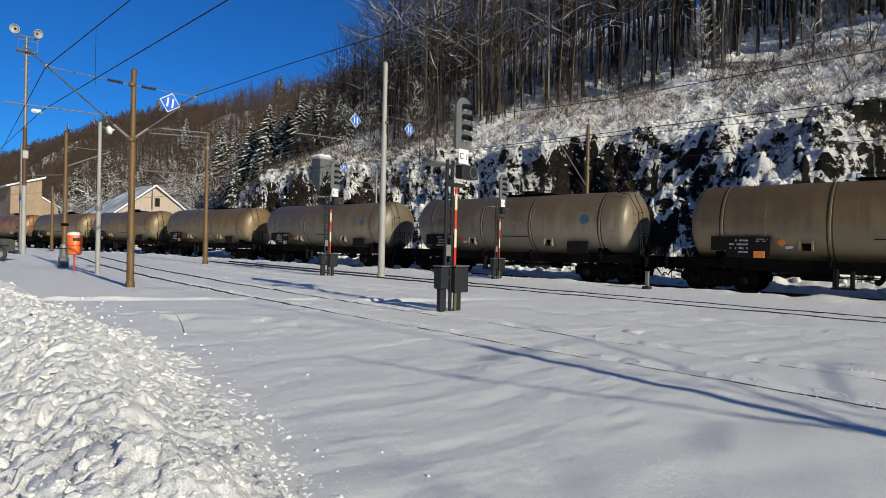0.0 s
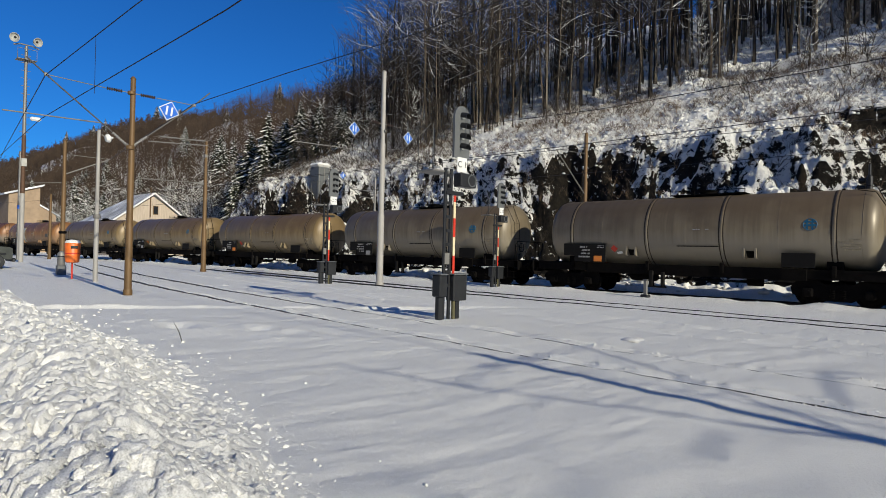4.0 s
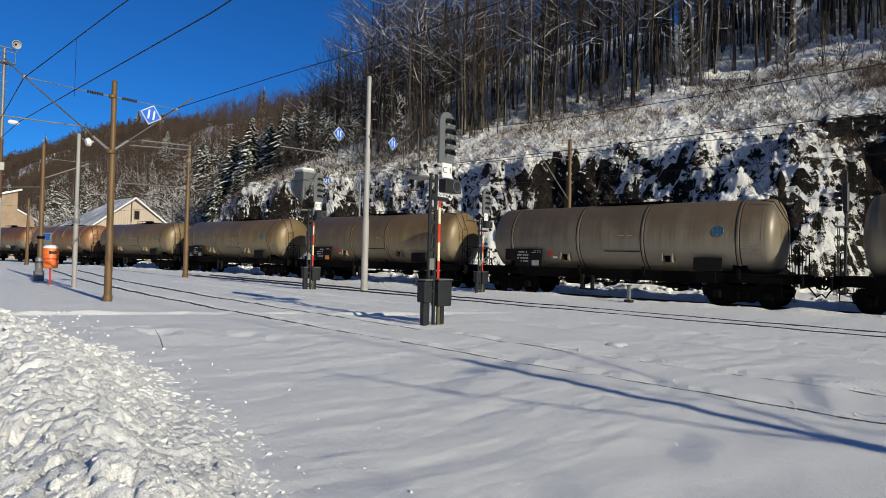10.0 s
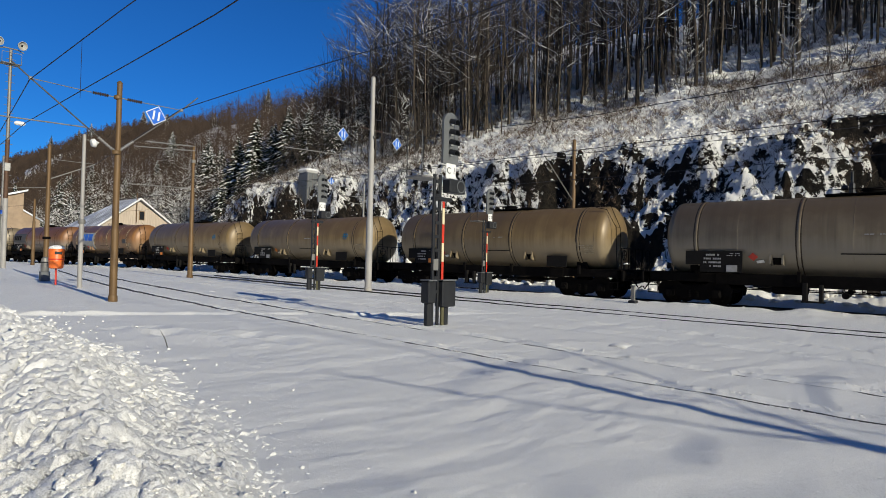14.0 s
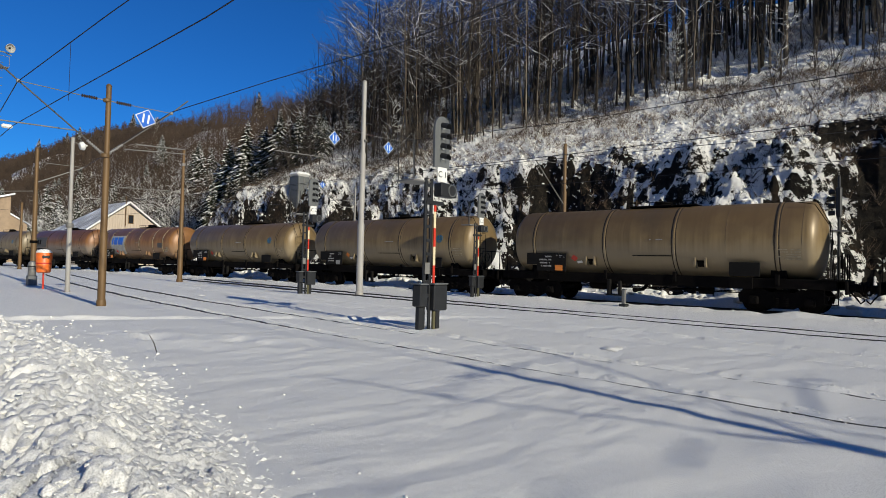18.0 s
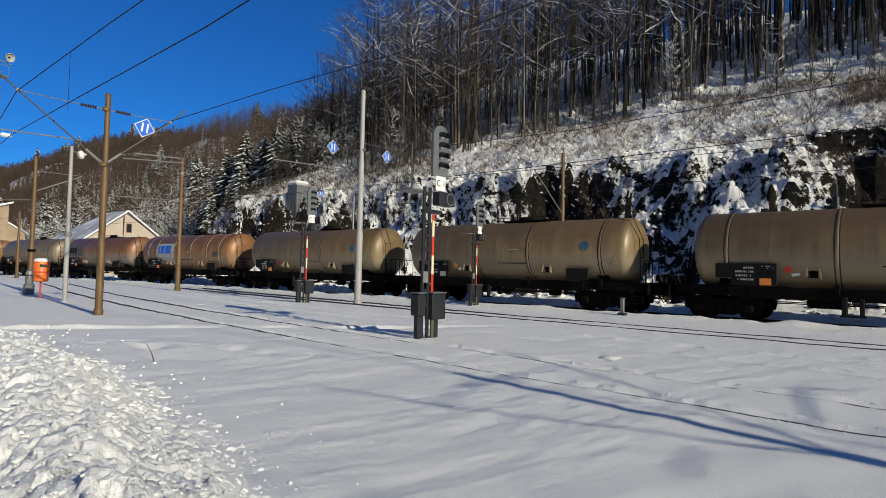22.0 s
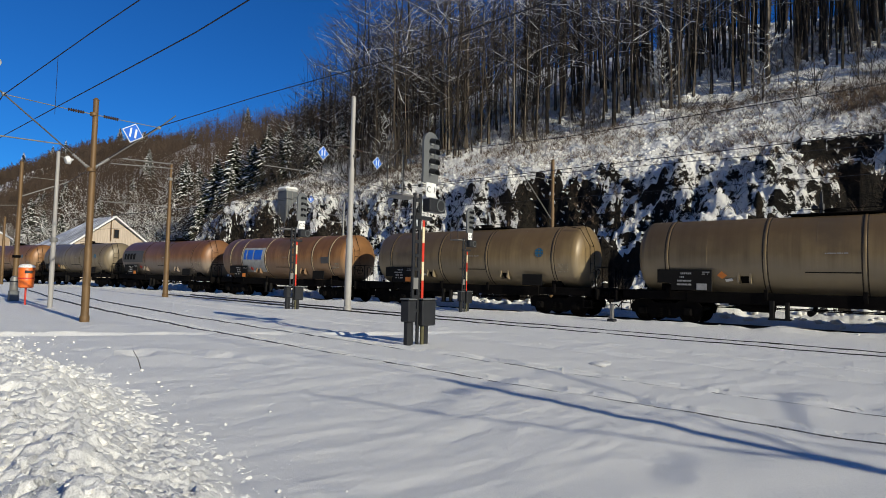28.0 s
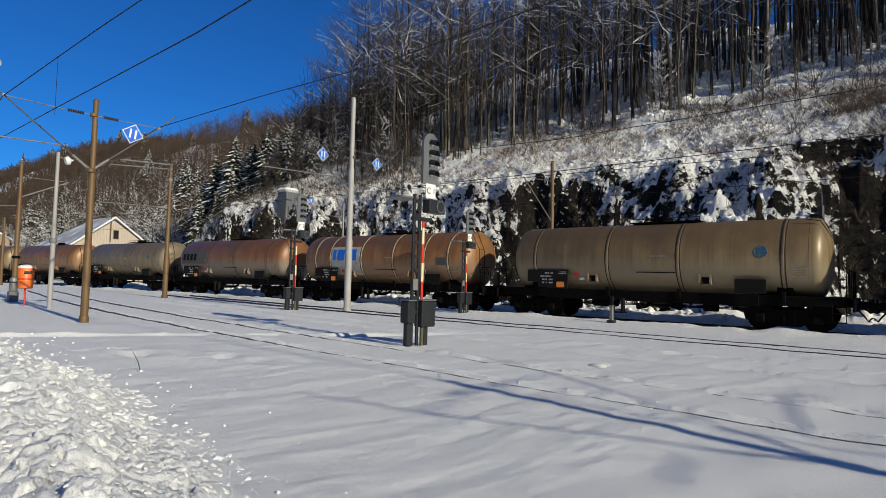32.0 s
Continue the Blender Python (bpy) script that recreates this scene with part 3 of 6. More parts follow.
def bogie_parts(bogie, wheel_data):
    frame_m = Mesh()
    for y in (-1.02, 1.02):
        frame_m.prism([(-1.45, 0.66), (-1.25, 0.90), (-0.60, 0.93), (-0.42, 0.80), (0.42, 0.80), (0.60, 0.93), (1.25, 0.90), (1.45, 0.66), (1.38, 0.38), (0.65, 0.34), (0.40, 0.20), (-0.40, 0.20), (-0.65, 0.34), (-1.38, 0.38)], y - 0.07, y + 0.07)
    frame_m.box(-0.28, 0.28, -1.0, 1.0, 0.50, 0.88, 0.04)
    frame_m.box(-1.30, -1.18, -0.98, 0.98, 0.52, 0.66, 0.02)
    frame_m.box(1.18, 1.30, -0.98, 0.98, 0.52, 0.66, 0.02)
    part("bogie_frame", frame_m, GRIME, bogie)
    for x in (-0.9, 0.9):
        for y in (-1.1, 1.1):
            part("axle_box", Mesh().box(x - 0.17, x + 0.17, y - 0.12, y + 0.12, 0.32, 0.64, 0.05).rod((x, y - 0.17, 0.47), (x, y + 0.17, 0.47), 0.11, n=12), GRIME, bogie)
        ws = part("wheelset", wheel_data, None, bogie)
        ws.location = (x, 0, WHEEL_R)
    for y in (-1.12, 1.12):
        spring = Mesh()
        for x in (-0.16, 0.16):
            spring.path([(x + 0.075 * math.cos(k * 0.9), y + 0.075 * math.sin(k * 0.9), 0.30 + k * 0.0115) for k in range(30)], 0.016, 5)
        part("bolster_spring", spring, GRIME, bogie)
        for x in (-0.40, 0.33):
            part("brake_block", Mesh().box(x, x + 0.07, y - 0.35, y - 0.05, 0.3, 0.62, 0.02), RUST, bogie)


def writing_bars(parent, x0, x1, z0, z1, rows, material, seed, board=False):
    """Unreadable lines of lettering as plain bars."""
    rnd = random.Random(seed)
    m = Mesh()
    step = (z1 - z0) / rows
    for k in range(rows):
        z, x = z0 + k * step + step * 0.25, x0
        end = x1 - rnd.uniform(0, 0.45) * (x1 - x0)
        while x < end - 0.03:
            w = min(rnd.choice((0.03, 0.045, 0.05, 0.06, 0.12)), x1 - x)
            if rnd.random() < 0.8:
                if board:
                    m.box(x, x + w, -1.538, -1.529, z, z + step * 0.48)
                else:
                    p = shell_patch(x, x + w, z, z + step * 0.5, 0.016, n=2)
                    m.add(p.v, p.f)
            x += w + 0.018
    tagged(part("lettering", m, material, parent, soft=False), kind="stuff")


def tank_wagon(kind, paint, seed, marked):
    """One four-axle tank wagon, its middle at its own origin, rail top at z=0."""
    label = {"bronze": "bronze-grey weathered tank wagon with four hoops, on black bogies",
             "logo": "orange rusty tank wagon with a white panel and blue marks",
             "two": "rust-brown tank wagon with grey lower flank",
             "grey": "silver-grey dirty tank wagon on black bogies",
             "orange": "rusty orange tank wagon on black bogies"}[kind]
    w = thing("tank_wagon", Matrix(), label, "tank wagon", "wagons of the train")
    rnd = random.Random(seed)
    half, r, zc = 6.66 if kind == "logo" else 6.46, 1.5, 2.7
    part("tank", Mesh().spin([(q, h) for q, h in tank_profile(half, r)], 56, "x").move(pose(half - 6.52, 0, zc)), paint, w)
    hoops = {"logo": [5.4, 4.05, 1.35, -1.15, -3.45, -5.05], "two": [2.3, -1.0, -4.75]}.get(kind, [5.0, 1.5, -1.45, -5.1])
    hoop_paint = OCHRE if kind == "logo" else paint
    for x in hoops:
        # a wider dark ring paints the shadow edges of each hoop
        part("hoop_seat", Mesh().spin([(r - 0.002, x - 0.10), (r + 0.004, x - 0.095), (r + 0.004, x + 0.095), (r - 0.002, x + 0.10)], 56, "x").move(pose(0, 0, zc)), HOOPSHADE, w, "dark ring for the shadow edges of the hoop")
        part("hoop", Mesh().spin([(r + 0.003, x - 0.055), (r + 0.016, x - 0.035), (r + 0.02, x), (r + 0.016, x + 0.035), (r + 0.003, x + 0.055)], 56, "x").move(pose(0, 0, zc)), hoop_paint, w)
        for y in (-1.29, 1.29):
            part("hoop_clamp", Mesh().box(x - 0.07, x + 0.07, y - 0.05, y + 0.05, 1.05, 1.45, 0.02), GRIME, w)
    for x in (-5.9, -0.1, 3.5, -3.4):
        part("weld_seam", Mesh().spin([(r + 0.001, x - 0.011), (r + 0.005, x), (r + 0.001, x + 0.011)], 56, "x").move(pose(0, 0, zc)), paint, w)
    # top walkway, man-lid and rails
    walk_m = Mesh().box(-2.0, 0.9, -0.42, 0.42, 4.235, 4.275, 0.01)
    part("walkway", walk_m, GRIME, w)
    part("dome_lid", Mesh().spin([(0.32, 4.18), (0.32, 4.36), (0.36, 4.37), (0.36, 4.41), (0.20, 4.46), (0.02, 4.47)], 20).move(pose(-0.5, 0, 0)), GRIME, w)
    for x in (-2.0, -1.03, -0.07, 0.9):
        part("walkway_post", Mesh().rod((x, -0.42, 4.2), (x, -0.42, 4.42), 0.015, n=6), GRIME, w)
    part("hand_rail", Mesh().path([(-2.0, -0.42, 4.41), (0.9, -0.42, 4.41)], 0.014, 6), GRIME, w)
    # frame
    part("underframe", Mesh().box(-7.15, 7.15, -0.42, -0.22, 0.95, 1.27, 0.02).box(-7.15, 7.15, 0.22, 0.42, 0.95, 1.27, 0.02)
         .box(-6.9, -4.2, -1.26, -0.42, 0.94, 1.3, 0.02).box(4.2, 6.9, -1.26, -0.42, 0.94, 1.3, 0.02)
         .box(-6.9, -4.2, 0.42, 1.2, 1.0, 1.2, 0.02).box(4.2, 6.9, 0.42, 1.2, 1.0, 1.2, 0.02)
         .box(-4.3, 4.3, -1.28, -1.16, 0.88, 1.32, 0.02).box(-4.3, 4.3, 1.16, 1.28, 0.88, 1.32, 0.02), GRIME, w)
    for x in (-7.22, 7.14):
        part("headstock", Mesh().box(x, x + 0.09, -1.35, 1.35, 0.82, 1.28, 0.02), GRIME, w)
    for q in (-1, 1):
        for y in (-0.875, 0.875):
            part("buffer", Mesh().spin([(0.12, 7.2), (0.12, 7.4), (0.09, 7.41), (0.09, 7.55), (0.22, 7.56), (0.225, 7.61), (0.02, 7.635)], 16, "x").move(Matrix.Translation((0, y, 1.05)) @ Matrix.Diagonal((q, 1, 1, 1))), GRIME, w)
        part("coupling", Mesh().path([(q * 7.2, 0, 0.98), (q * 7.45, 0, 0.9), (q * 7.55, 0.03, 0.78), (q * 7.63, 0, 0.82)], 0.04, 6), GRIME, w)
        part("brake_hose", Mesh().path([(q * 7.2, -0.3, 0.9), (q * 7.4, -0.32, 0.66), (q * 7.5, -0.3, 0.5), (q * 7.62, -0.25, 0.62)], 0.028, 6), GRIME, w)
        part("saddle", Mesh().prism([(-0.98, 1.15), (-1.02, 1.62), (-0.8, 1.45), (-0.4, 1.27), (0, 1.21), (0.4, 1.27), (0.8, 1.45), (1.02, 1.62), (0.98, 1.15)], q * 5.1 - 0.25, q * 5.1 + 0.25, "x"), GRIME, w)
        part("step", Mesh().box(q * 6.75 - 0.2, q * 6.75 + 0.2, -1.34, -1.06, 0.42, 0.45, 0.01).box(q * 6.75 - 0.2, q * 6.75 + 0.2, -1.34, -1.06, 0.72, 0.75, 0.01)
             .rod((q * 6.75 - 0.2, -1.3, 0.43), (q * 6.75 - 0.2, -1.3, 1.05), 0.016, n=5).rod((q * 6.75 + 0.2, -1.3, 0.43), (q * 6.75 + 0.2, -1.3, 1.05), 0.016, n=5), GRIME, w)
        part("corner_grab_iron", Mesh().path([(q * 7.1, -1.25, 1.25), (q * 7.1, -1.27, 2.1), (q * 7.02, -1.24, 2.16), (q * 6.95, -1.2, 2.1), (q * 6.95, -1.2, 1.25)], 0.018, 6), GRIME, w)
    # end platform with ladder and brake wheel at the trailing end
    part("ladder", Mesh().path([(-6.75, -0.45, 1.25), (-6.66, -0.45, 3.2), (-6.2, -0.45, 4.2), (-5.7, -0.45, 4.36)], 0.014, 6).path([(-6.75, -0.9, 1.25), (-6.66, -0.9, 3.2), (-6.2, -0.9, 4.0), (-5.7, -0.9, 4.1)], 0.014, 6)
         .rod((-6.74, -0.45, 1.6), (-6.74, -0.9, 1.6), 0.01, n=5).rod((-6.72, -0.45, 2.0), (-6.72, -0.9, 2.0), 0.01, n=5).rod((-6.7, -0.45, 2.4), (-6.7, -0.9, 2.4), 0.01, n=5)
         .rod((-6.69, -0.45, 2.8), (-6.69, -0.9, 2.8), 0.01, n=5).rod((-6.66, -0.45, 3.2), (-6.66, -0.9, 3.2), 0.01, n=5), GRIME, w)
    part("platform_rail", Mesh().path([(-7.05, -1.2, 1.28), (-7.05, -1.2, 2.25), (-7.05, 1.2, 2.25), (-7.05, 1.2, 1.28)], 0.022, 6).rod((-7.05, -0.4, 1.28), (-7.05, -0.4, 2.25), 0.018, n=6).rod((-7.05, 0.4, 1.28), (-7.05, 0.4, 2.25), 0.018, n=6), GRIME, w)
    part("brake_wheel", Mesh().path([(-6.98, -0.7 + 0.22 * math.cos(a * 0.5236), 1.95 + 0.22 * math.sin(a * 0.5236)) for a in range(13)], 0.018, 6).rod((-6.98, -0.92, 1.95), (-6.98, -0.48, 1.95), 0.012, n=5).rod((-6.98, -0.7, 1.73), (-6.98, -0.7, 2.17), 0.012, n=5), GRIME, w)
    for x in (-7.1, 6.3):
        part("floor_plate", Mesh().box(x, x + 0.8, -1.3, 1.3, 1.27, 1.31, 0.01), GRIME, w)
    # discharge gear, reservoirs and posts under the middle
    part("air_reservoir", Mesh().spin([(0.02, -0.62), (0.16, -0.58), (0.2, -0.5), (0.2, 0.5), (0.16, 0.58), (0.02, 0.62)], 16, "x").move(pose(1.9, -0.6, 0.78)), GRIME, w)
    part("brake_cylinder", Mesh().spin([(0.02, -0.35), (0.17, -0.33), (0.17, 0.2), (0.06, 0.25), (0.05, 0.5)], 14, "x").move(pose(-2.4, -0.5, 0.75)), GRIME, w)
    part("discharge_pipe", Mesh().path([(0.1, 0, 1.25), (0.1, -0.2, 0.8), (0.1, -0.6, 0.66), (0.1, -1.35, 0.66)], 0.075, 8).rod((0.1, -1.35, 0.66), (0.1, -1.48, 0.66), 0.11, n=12), GRIME, w)
    part("valve_stand", Mesh().box(1.22, 1.38, -1.42, -1.2, 0.36, 1.05, 0.02).box(0.75, 0.88, -1.42, -1.25, 0.36, 1.0, 0.02).box(0.7, 1.42, -1.44, -1.2, 0.36, 0.42, 0.01), PLATE, w, "grey valve stand hanging below the frame")
    part("brake_rigging", Mesh().rod((-3.9, -0.75, 0.72), (3.9, -0.75, 0.72), 0.022, n=5).rod((-3.9, 0.75, 0.72), (3.9, 0.75, 0.72), 0.022, n=5).path([(-3.4, -1.2, 1.0), (-1.8, -1.2, 0.74), (1.8, -1.2, 0.74), (3.4, -1.2, 1.0)], 0.02, 5), GRIME, w)
    # boards and marks on the flank
    board = part("lettering_board", Mesh().box(3.3, 5.37, -1.53, -1.49, 1.62, 2.16, 0.01).box(3.3, 4.82, -1.528, -1.488, 1.34, 1.625, 0.01), PLATE, w, "black lettering board with white data")
    writing_bars(board, 4.05, 4.75, 1.5, 2.08, 4, FADED, seed, True)
    writing_bars(board, 3.38, 3.85, 1.95, 2.1, 2, FADED, seed + 1, True)
    part("hazard_plate", Mesh().box(3.47, 3.85, -1.542, -1.53, 1.37, 1.62, 0.004), HAZARD if rnd.random() < 0.6 else FADED, board)
    d = Mesh().box(-0.12, 0.12, -0.006, 0.006, -0.12, 0.12, 0.003).move(Matrix.Translation((2.98, -1.335, 1.95)) @ pose(0, 0, 0, 28, 0, 0) @ pose(0, 0, 0, 0, 45, 0))
    part("hazard_diamond", d, RED if rnd.random() < 0.75 else HAZARD, w, "small red hazard diamond")
    part("paper_tag", Mesh().box(-0.13, 0.13, -0.006, 0.006, -0.06, 0.06, 0.003).move(Matrix.Translation((2.75, -1.235, 1.78)) @ pose(0, 0, 0, 35, 0, 0) @ pose(0, 0, 0, 0, 12, 0)), WHITE, w, "small white tag")
    for x in (2.2, -2.45):
        fin = Mesh()
        for k in (-0.2, 0.2):
            fin.prism([(-1.0, 1.62), (-1.3, 1.64), (-1.42, 1.70), (-1.44, 1.80), (-1.38, 2.04), (-1.3, 2.06)], x + k - 0.03, x + k + 0.03, "x")
        part("lifting_bracket", fin, paint, w)
        # black patch between the fins paints the shade of their recess
        part("bracket_plate", shell_patch(x - 0.14, x + 0.14, 1.68, 1.93, 0.012, n=3), GRIME, w)
    part("side_board", Mesh().box(-4.57, -3.52, -1.47, -1.43, 1.36, 1.88, 0.01), PLATE, w)
    part("flank_line", shell_patch(-1.35, 0.26, 2.08, 2.115, 0.02, n=1), PLATE, w)
    if kind == "logo":
        p = shell_patch(1.47, 3.93, 1.75, 3.4, 0.02)
        part("white_panel", p, PALE, w, "off-white panel with blue marks")
        for x0, x1, z0 in ((3.5, 3.75, 2.6), (2.75, 3.35, 2.6), (1.75, 2.6, 2.6)):
            part("blue_mark", shell_patch(x0, x1, z0, 3.25, 0.034), BLUE, w)
        part("data_panel", shell_patch(-5.0, -4.3, 2.35, 2.75, 0.02), STRUT, w, "small grey data panel")
        writing_bars(w, -4.95, -4.35, 2.4, 2.7, 3, FADED, seed + 9)
    elif kind == "two":
        part("grey_panel", shell_patch(2.5, 5.75, 2.35, 3.35, 0.02), STRUT, w, "weathered grey panel with dark marks")
        for x0, x1 in ((5.2, 5.5), (4.7, 5.05), (4.2, 4.55), (3.7, 4.05)):
            part("dark_mark", shell_patch(x0, x1, 2.6, 3.1, 0.034), PLATE, w)
    elif marked:
        mark = Mesh().path([shell_point(-4.4 + 0.21 * math.cos(a * 0.2618), 7.5 + math.degrees(0.135 * math.sin(a * 0.2618)), 1.5) for a in range(25)], 0.014, 5)
        for a, b, c, e in ((-0.19, 0.19, 2.83, 2.90), (-0.19, 0.19, 2.96, 3.015), (-0.10, -0.04, 2.72, 3.08), (0.06, 0.12, 2.72, 3.08)):
            q = shell_patch(-4.4 + a, -4.4 + b, c, e, 0.008, n=2)
            mark.add(q.v, q.f)
        part("round_mark", mark, TEAL, w, "small round blue mark")
    writing_bars(w, -5.85, -5.15, 1.98, 2.4, 5, GHOST, seed + 3)
    writing_bars(w, -1.0, -0.3, 2.72, 2.79, 1, FADED, seed + 4)
    for ob in w.children_recursive:  # the marked flank faces the yard
        ob.data.transform(Matrix.Diagonal((1, -1, 1, 1)))
        ob.data.flip_normals()
    data = wheelset_mesh().data("wheelset", GRIME)
    for q in (-1, 1):
        bogie = new("bogie")
        bogie.parent = w
        bogie.location = (q * 5.2, 0, 0)
        bogie_parts(bogie, data)
    return w


KINDS = ["bronze"] * 6 + ["logo", "two", "grey", "orange", "bronze", "grey", "bronze", "orange"]
PAINTS = {"bronze": TAN, "logo": ORANGE, "two": TWO_TONE, "grey": GREY, "orange": ORANGE}
PITCH, FIRST = 15.28, 2.42
train = []
for i in range(-1, 13):
    kind = KINDS[i] if i >= 0 else "bronze"
    wagon = tank_wagon(kind, DULL if i in (1, 2, -1) else PAINTS[kind], 40 + 7 * i, i != 3)
    train.append((FIRST + PITCH * i, wagon))

SPEEDS = (2.265, 2.164, 2.140, 2.113, 2.074, 2.115, 2.246, 2.292, 2.328)  # every four seconds


def travelled(t):
    d, k = 0.0, 0
    while k < 8 and t > 0:
        dt = min(t, 4.0)
        v1 = SPEEDS[k] + (SPEEDS[k + 1] - SPEEDS[k]) * dt / 4
        d += (SPEEDS[k] + v1) / 2 * dt
        t, k = t - dt, k + 1
    return d


def motions():
    slow = [k * 2.0 for k in range(17)]
    quick = [k * 0.25 for k in range(129)]
    for c, wagon in train:
        rows = []
        for t in slow:
            s = c - travelled(t)
            slope = -2 * 0.00092 * s
            rows.append((t, plan_pose(s, main_track(s), 0.0, -math.degrees(math.atan(slope)))))
        walk(wagon, rows)
        for bogie in wagon.children:
            if bogie.name.startswith("bogie"):
                for ws in bogie.children:
                    if ws.name.startswith("wheelset"):
                        x = ws.location.x
                        walk(ws, [(t, pose(x, 0, WHEEL_R) @ Matrix.Rotation(-travelled(t) / WHEEL_R, 4, "Y")) for t in quick])


# ---------------------------------------------------------------- rails
def rail_mesh(pts):
    """A flat-bottomed rail through (s, o, z) points."""
    prof = [(-0.07, -0.16), (0.07, -0.16), (0.07, -0.145), (0.012, -0.12), (0.012, -0.045), (0.036, -0.03), (0.036, -0.004), (0.026, 0.0), (-0.026, 0.0), (-0.036, -0.004), (-0.036, -0.03), (-0.012, -0.045), (-0.012, -0.12), (-0.07, -0.145)]
    m, n = Mesh(), len(prof)
    v = []
    for s, o, z in pts:
        for a, b in prof:
            v.append(tuple(at(s, o + a, z + b)))
    f = [(i * n + k, i * n + (k + 1) % n, i * n + n + (k + 1) % n, i * n + n + k) for i in range(len(pts) - 1) for k in range(n)]
    return m.add(v, f)


def lay_rails(centre, s0, s1, lift, label, step=1.0, gauge=1.51):
    """Two rails; with lift they follow the snow, else they lie level at the running height."""
    for side in (-gauge / 2, gauge / 2):
        ss = np.arange(s0, s1, step)
        oo = np.array([centre(s) + side for s in ss])
        zz = 0 * ss
        if lift is not None:
            zz = terrain(ss, oo)
        pts = [(s, o, z + (lift + min(0.05, 0.003 * max(s - 8, 0)) if lift is not None else 0.0)) for s, o, z in zip(ss, oo, zz)]
        plain("rail", rail_mesh(pts), RAIL, Matrix(), label, "rail", "rails of the yard", "structure")


lay_rails(main_track, -40, 200, None, "worn steel rail under the train, edged with snow", 3.0)
lay_rails(near_track, -12, 46, 0.014, "steel rail almost buried in snow", 0.3)
lay_rails(lambda s: 17.0 + 0.0012 * max(s, 0) ** 2, -20, 40, 0.022, "steel rail almost buried in snow", 0.5, 1.6)


# ---------------------------------------------------------------- overhead line
def plan_thing(name, s, o, label, category, group="", sink=0.05):
    return thing(name, plan_pose(s, o, height_at(s, o) - sink), label, category, group)


def local(m, s, o, z):
    """A place of the plan in the space of the thing m."""
    return m.matrix_world.inverted() @ at(s, o, z)


def tube(m, name, pts, r, material, n=8, label=""):
    return part(name, Mesh().path([local(m, *p) for p in pts], r, n), material, m, label)


def insulator(m, a, b, discs, r, material):
    """A string of sheds between two places."""
    a, b = local(m, *a), local(m, *b)
    d = b - a
    prof = []
    for k in range(discs):
        h = d.length * k / discs
        w = d.length / discs
        prof += [(r * 0.45, h), (r, h + w * 0.35), (r, h + w * 0.5), (r * 0.45, h + w * 0.7)]
    q = d.to_track_quat("Z", "Y").to_matrix().to_4x4()
    part("insulator", Mesh().spin(prof, 12).move(Matrix.Translation(a) @ q), material, m)


def diamond(m, s, o, z, side, tilt=0.0):
    """The blue section sign with two white bars, facing along the track."""
    c = local(m, s - 0.06, o, z)
    turn = Matrix.Translation(c) @ pose(0, 0, 0, 45 + tilt, 0, 0)
    h = side / 2
    sign = part("section_sign", Mesh().box(-0.012, 0.012, -h, h, -h, h, 0.004).move(turn), WHITE, m, "blue diamond sign with two white bars")
    k = h * 0.9
    part("sign_face", Mesh().box(-0.02, -0.013, -k, k, -k, k).move(turn), BLUE, sign)
    up = Matrix.Translation(c) @ pose(0, 0, 0, tilt * 0.6, 0, 0)
    for y in (-0.17, 0.17):
        part("sign_bar", Mesh().box(-0.028, -0.021, (y - 0.06) * side, (y + 0.06) * side, -0.31 * side, 0.31 * side).move(up), WHITE, sign)


def plan_mast(name, s, o, h, r0, r1, material, label, group=""):
    m = plan_thing(name, s, o, label, "mast", group)
    part("pole", Mesh().spin([(r0, 0), (r0, h * 0.33), (r0 + (r1 - r0) * 0.45, h * 0.34), (r0 + (r1 - r0) * 0.5, h * 0.66), (r1, h * 0.67), (r1 * 0.96, h - 0.03), (r1 * 0.7, h)], 20), material, m)
    part("foot_collar", Mesh().spin([(r0 * 1.05, 0.0), (r0 * 1.22, 0.05), (r0 * 1.22, 0.2), (r0 * 1.02, 0.24)], 20), material, m)
    part("cap", Mesh().spin([(r1 * 1.02, h - 0.05), (r1 * 1.1, h - 0.03), (r1 * 0.4, h + 0.03)], 16), material, m)
    return m


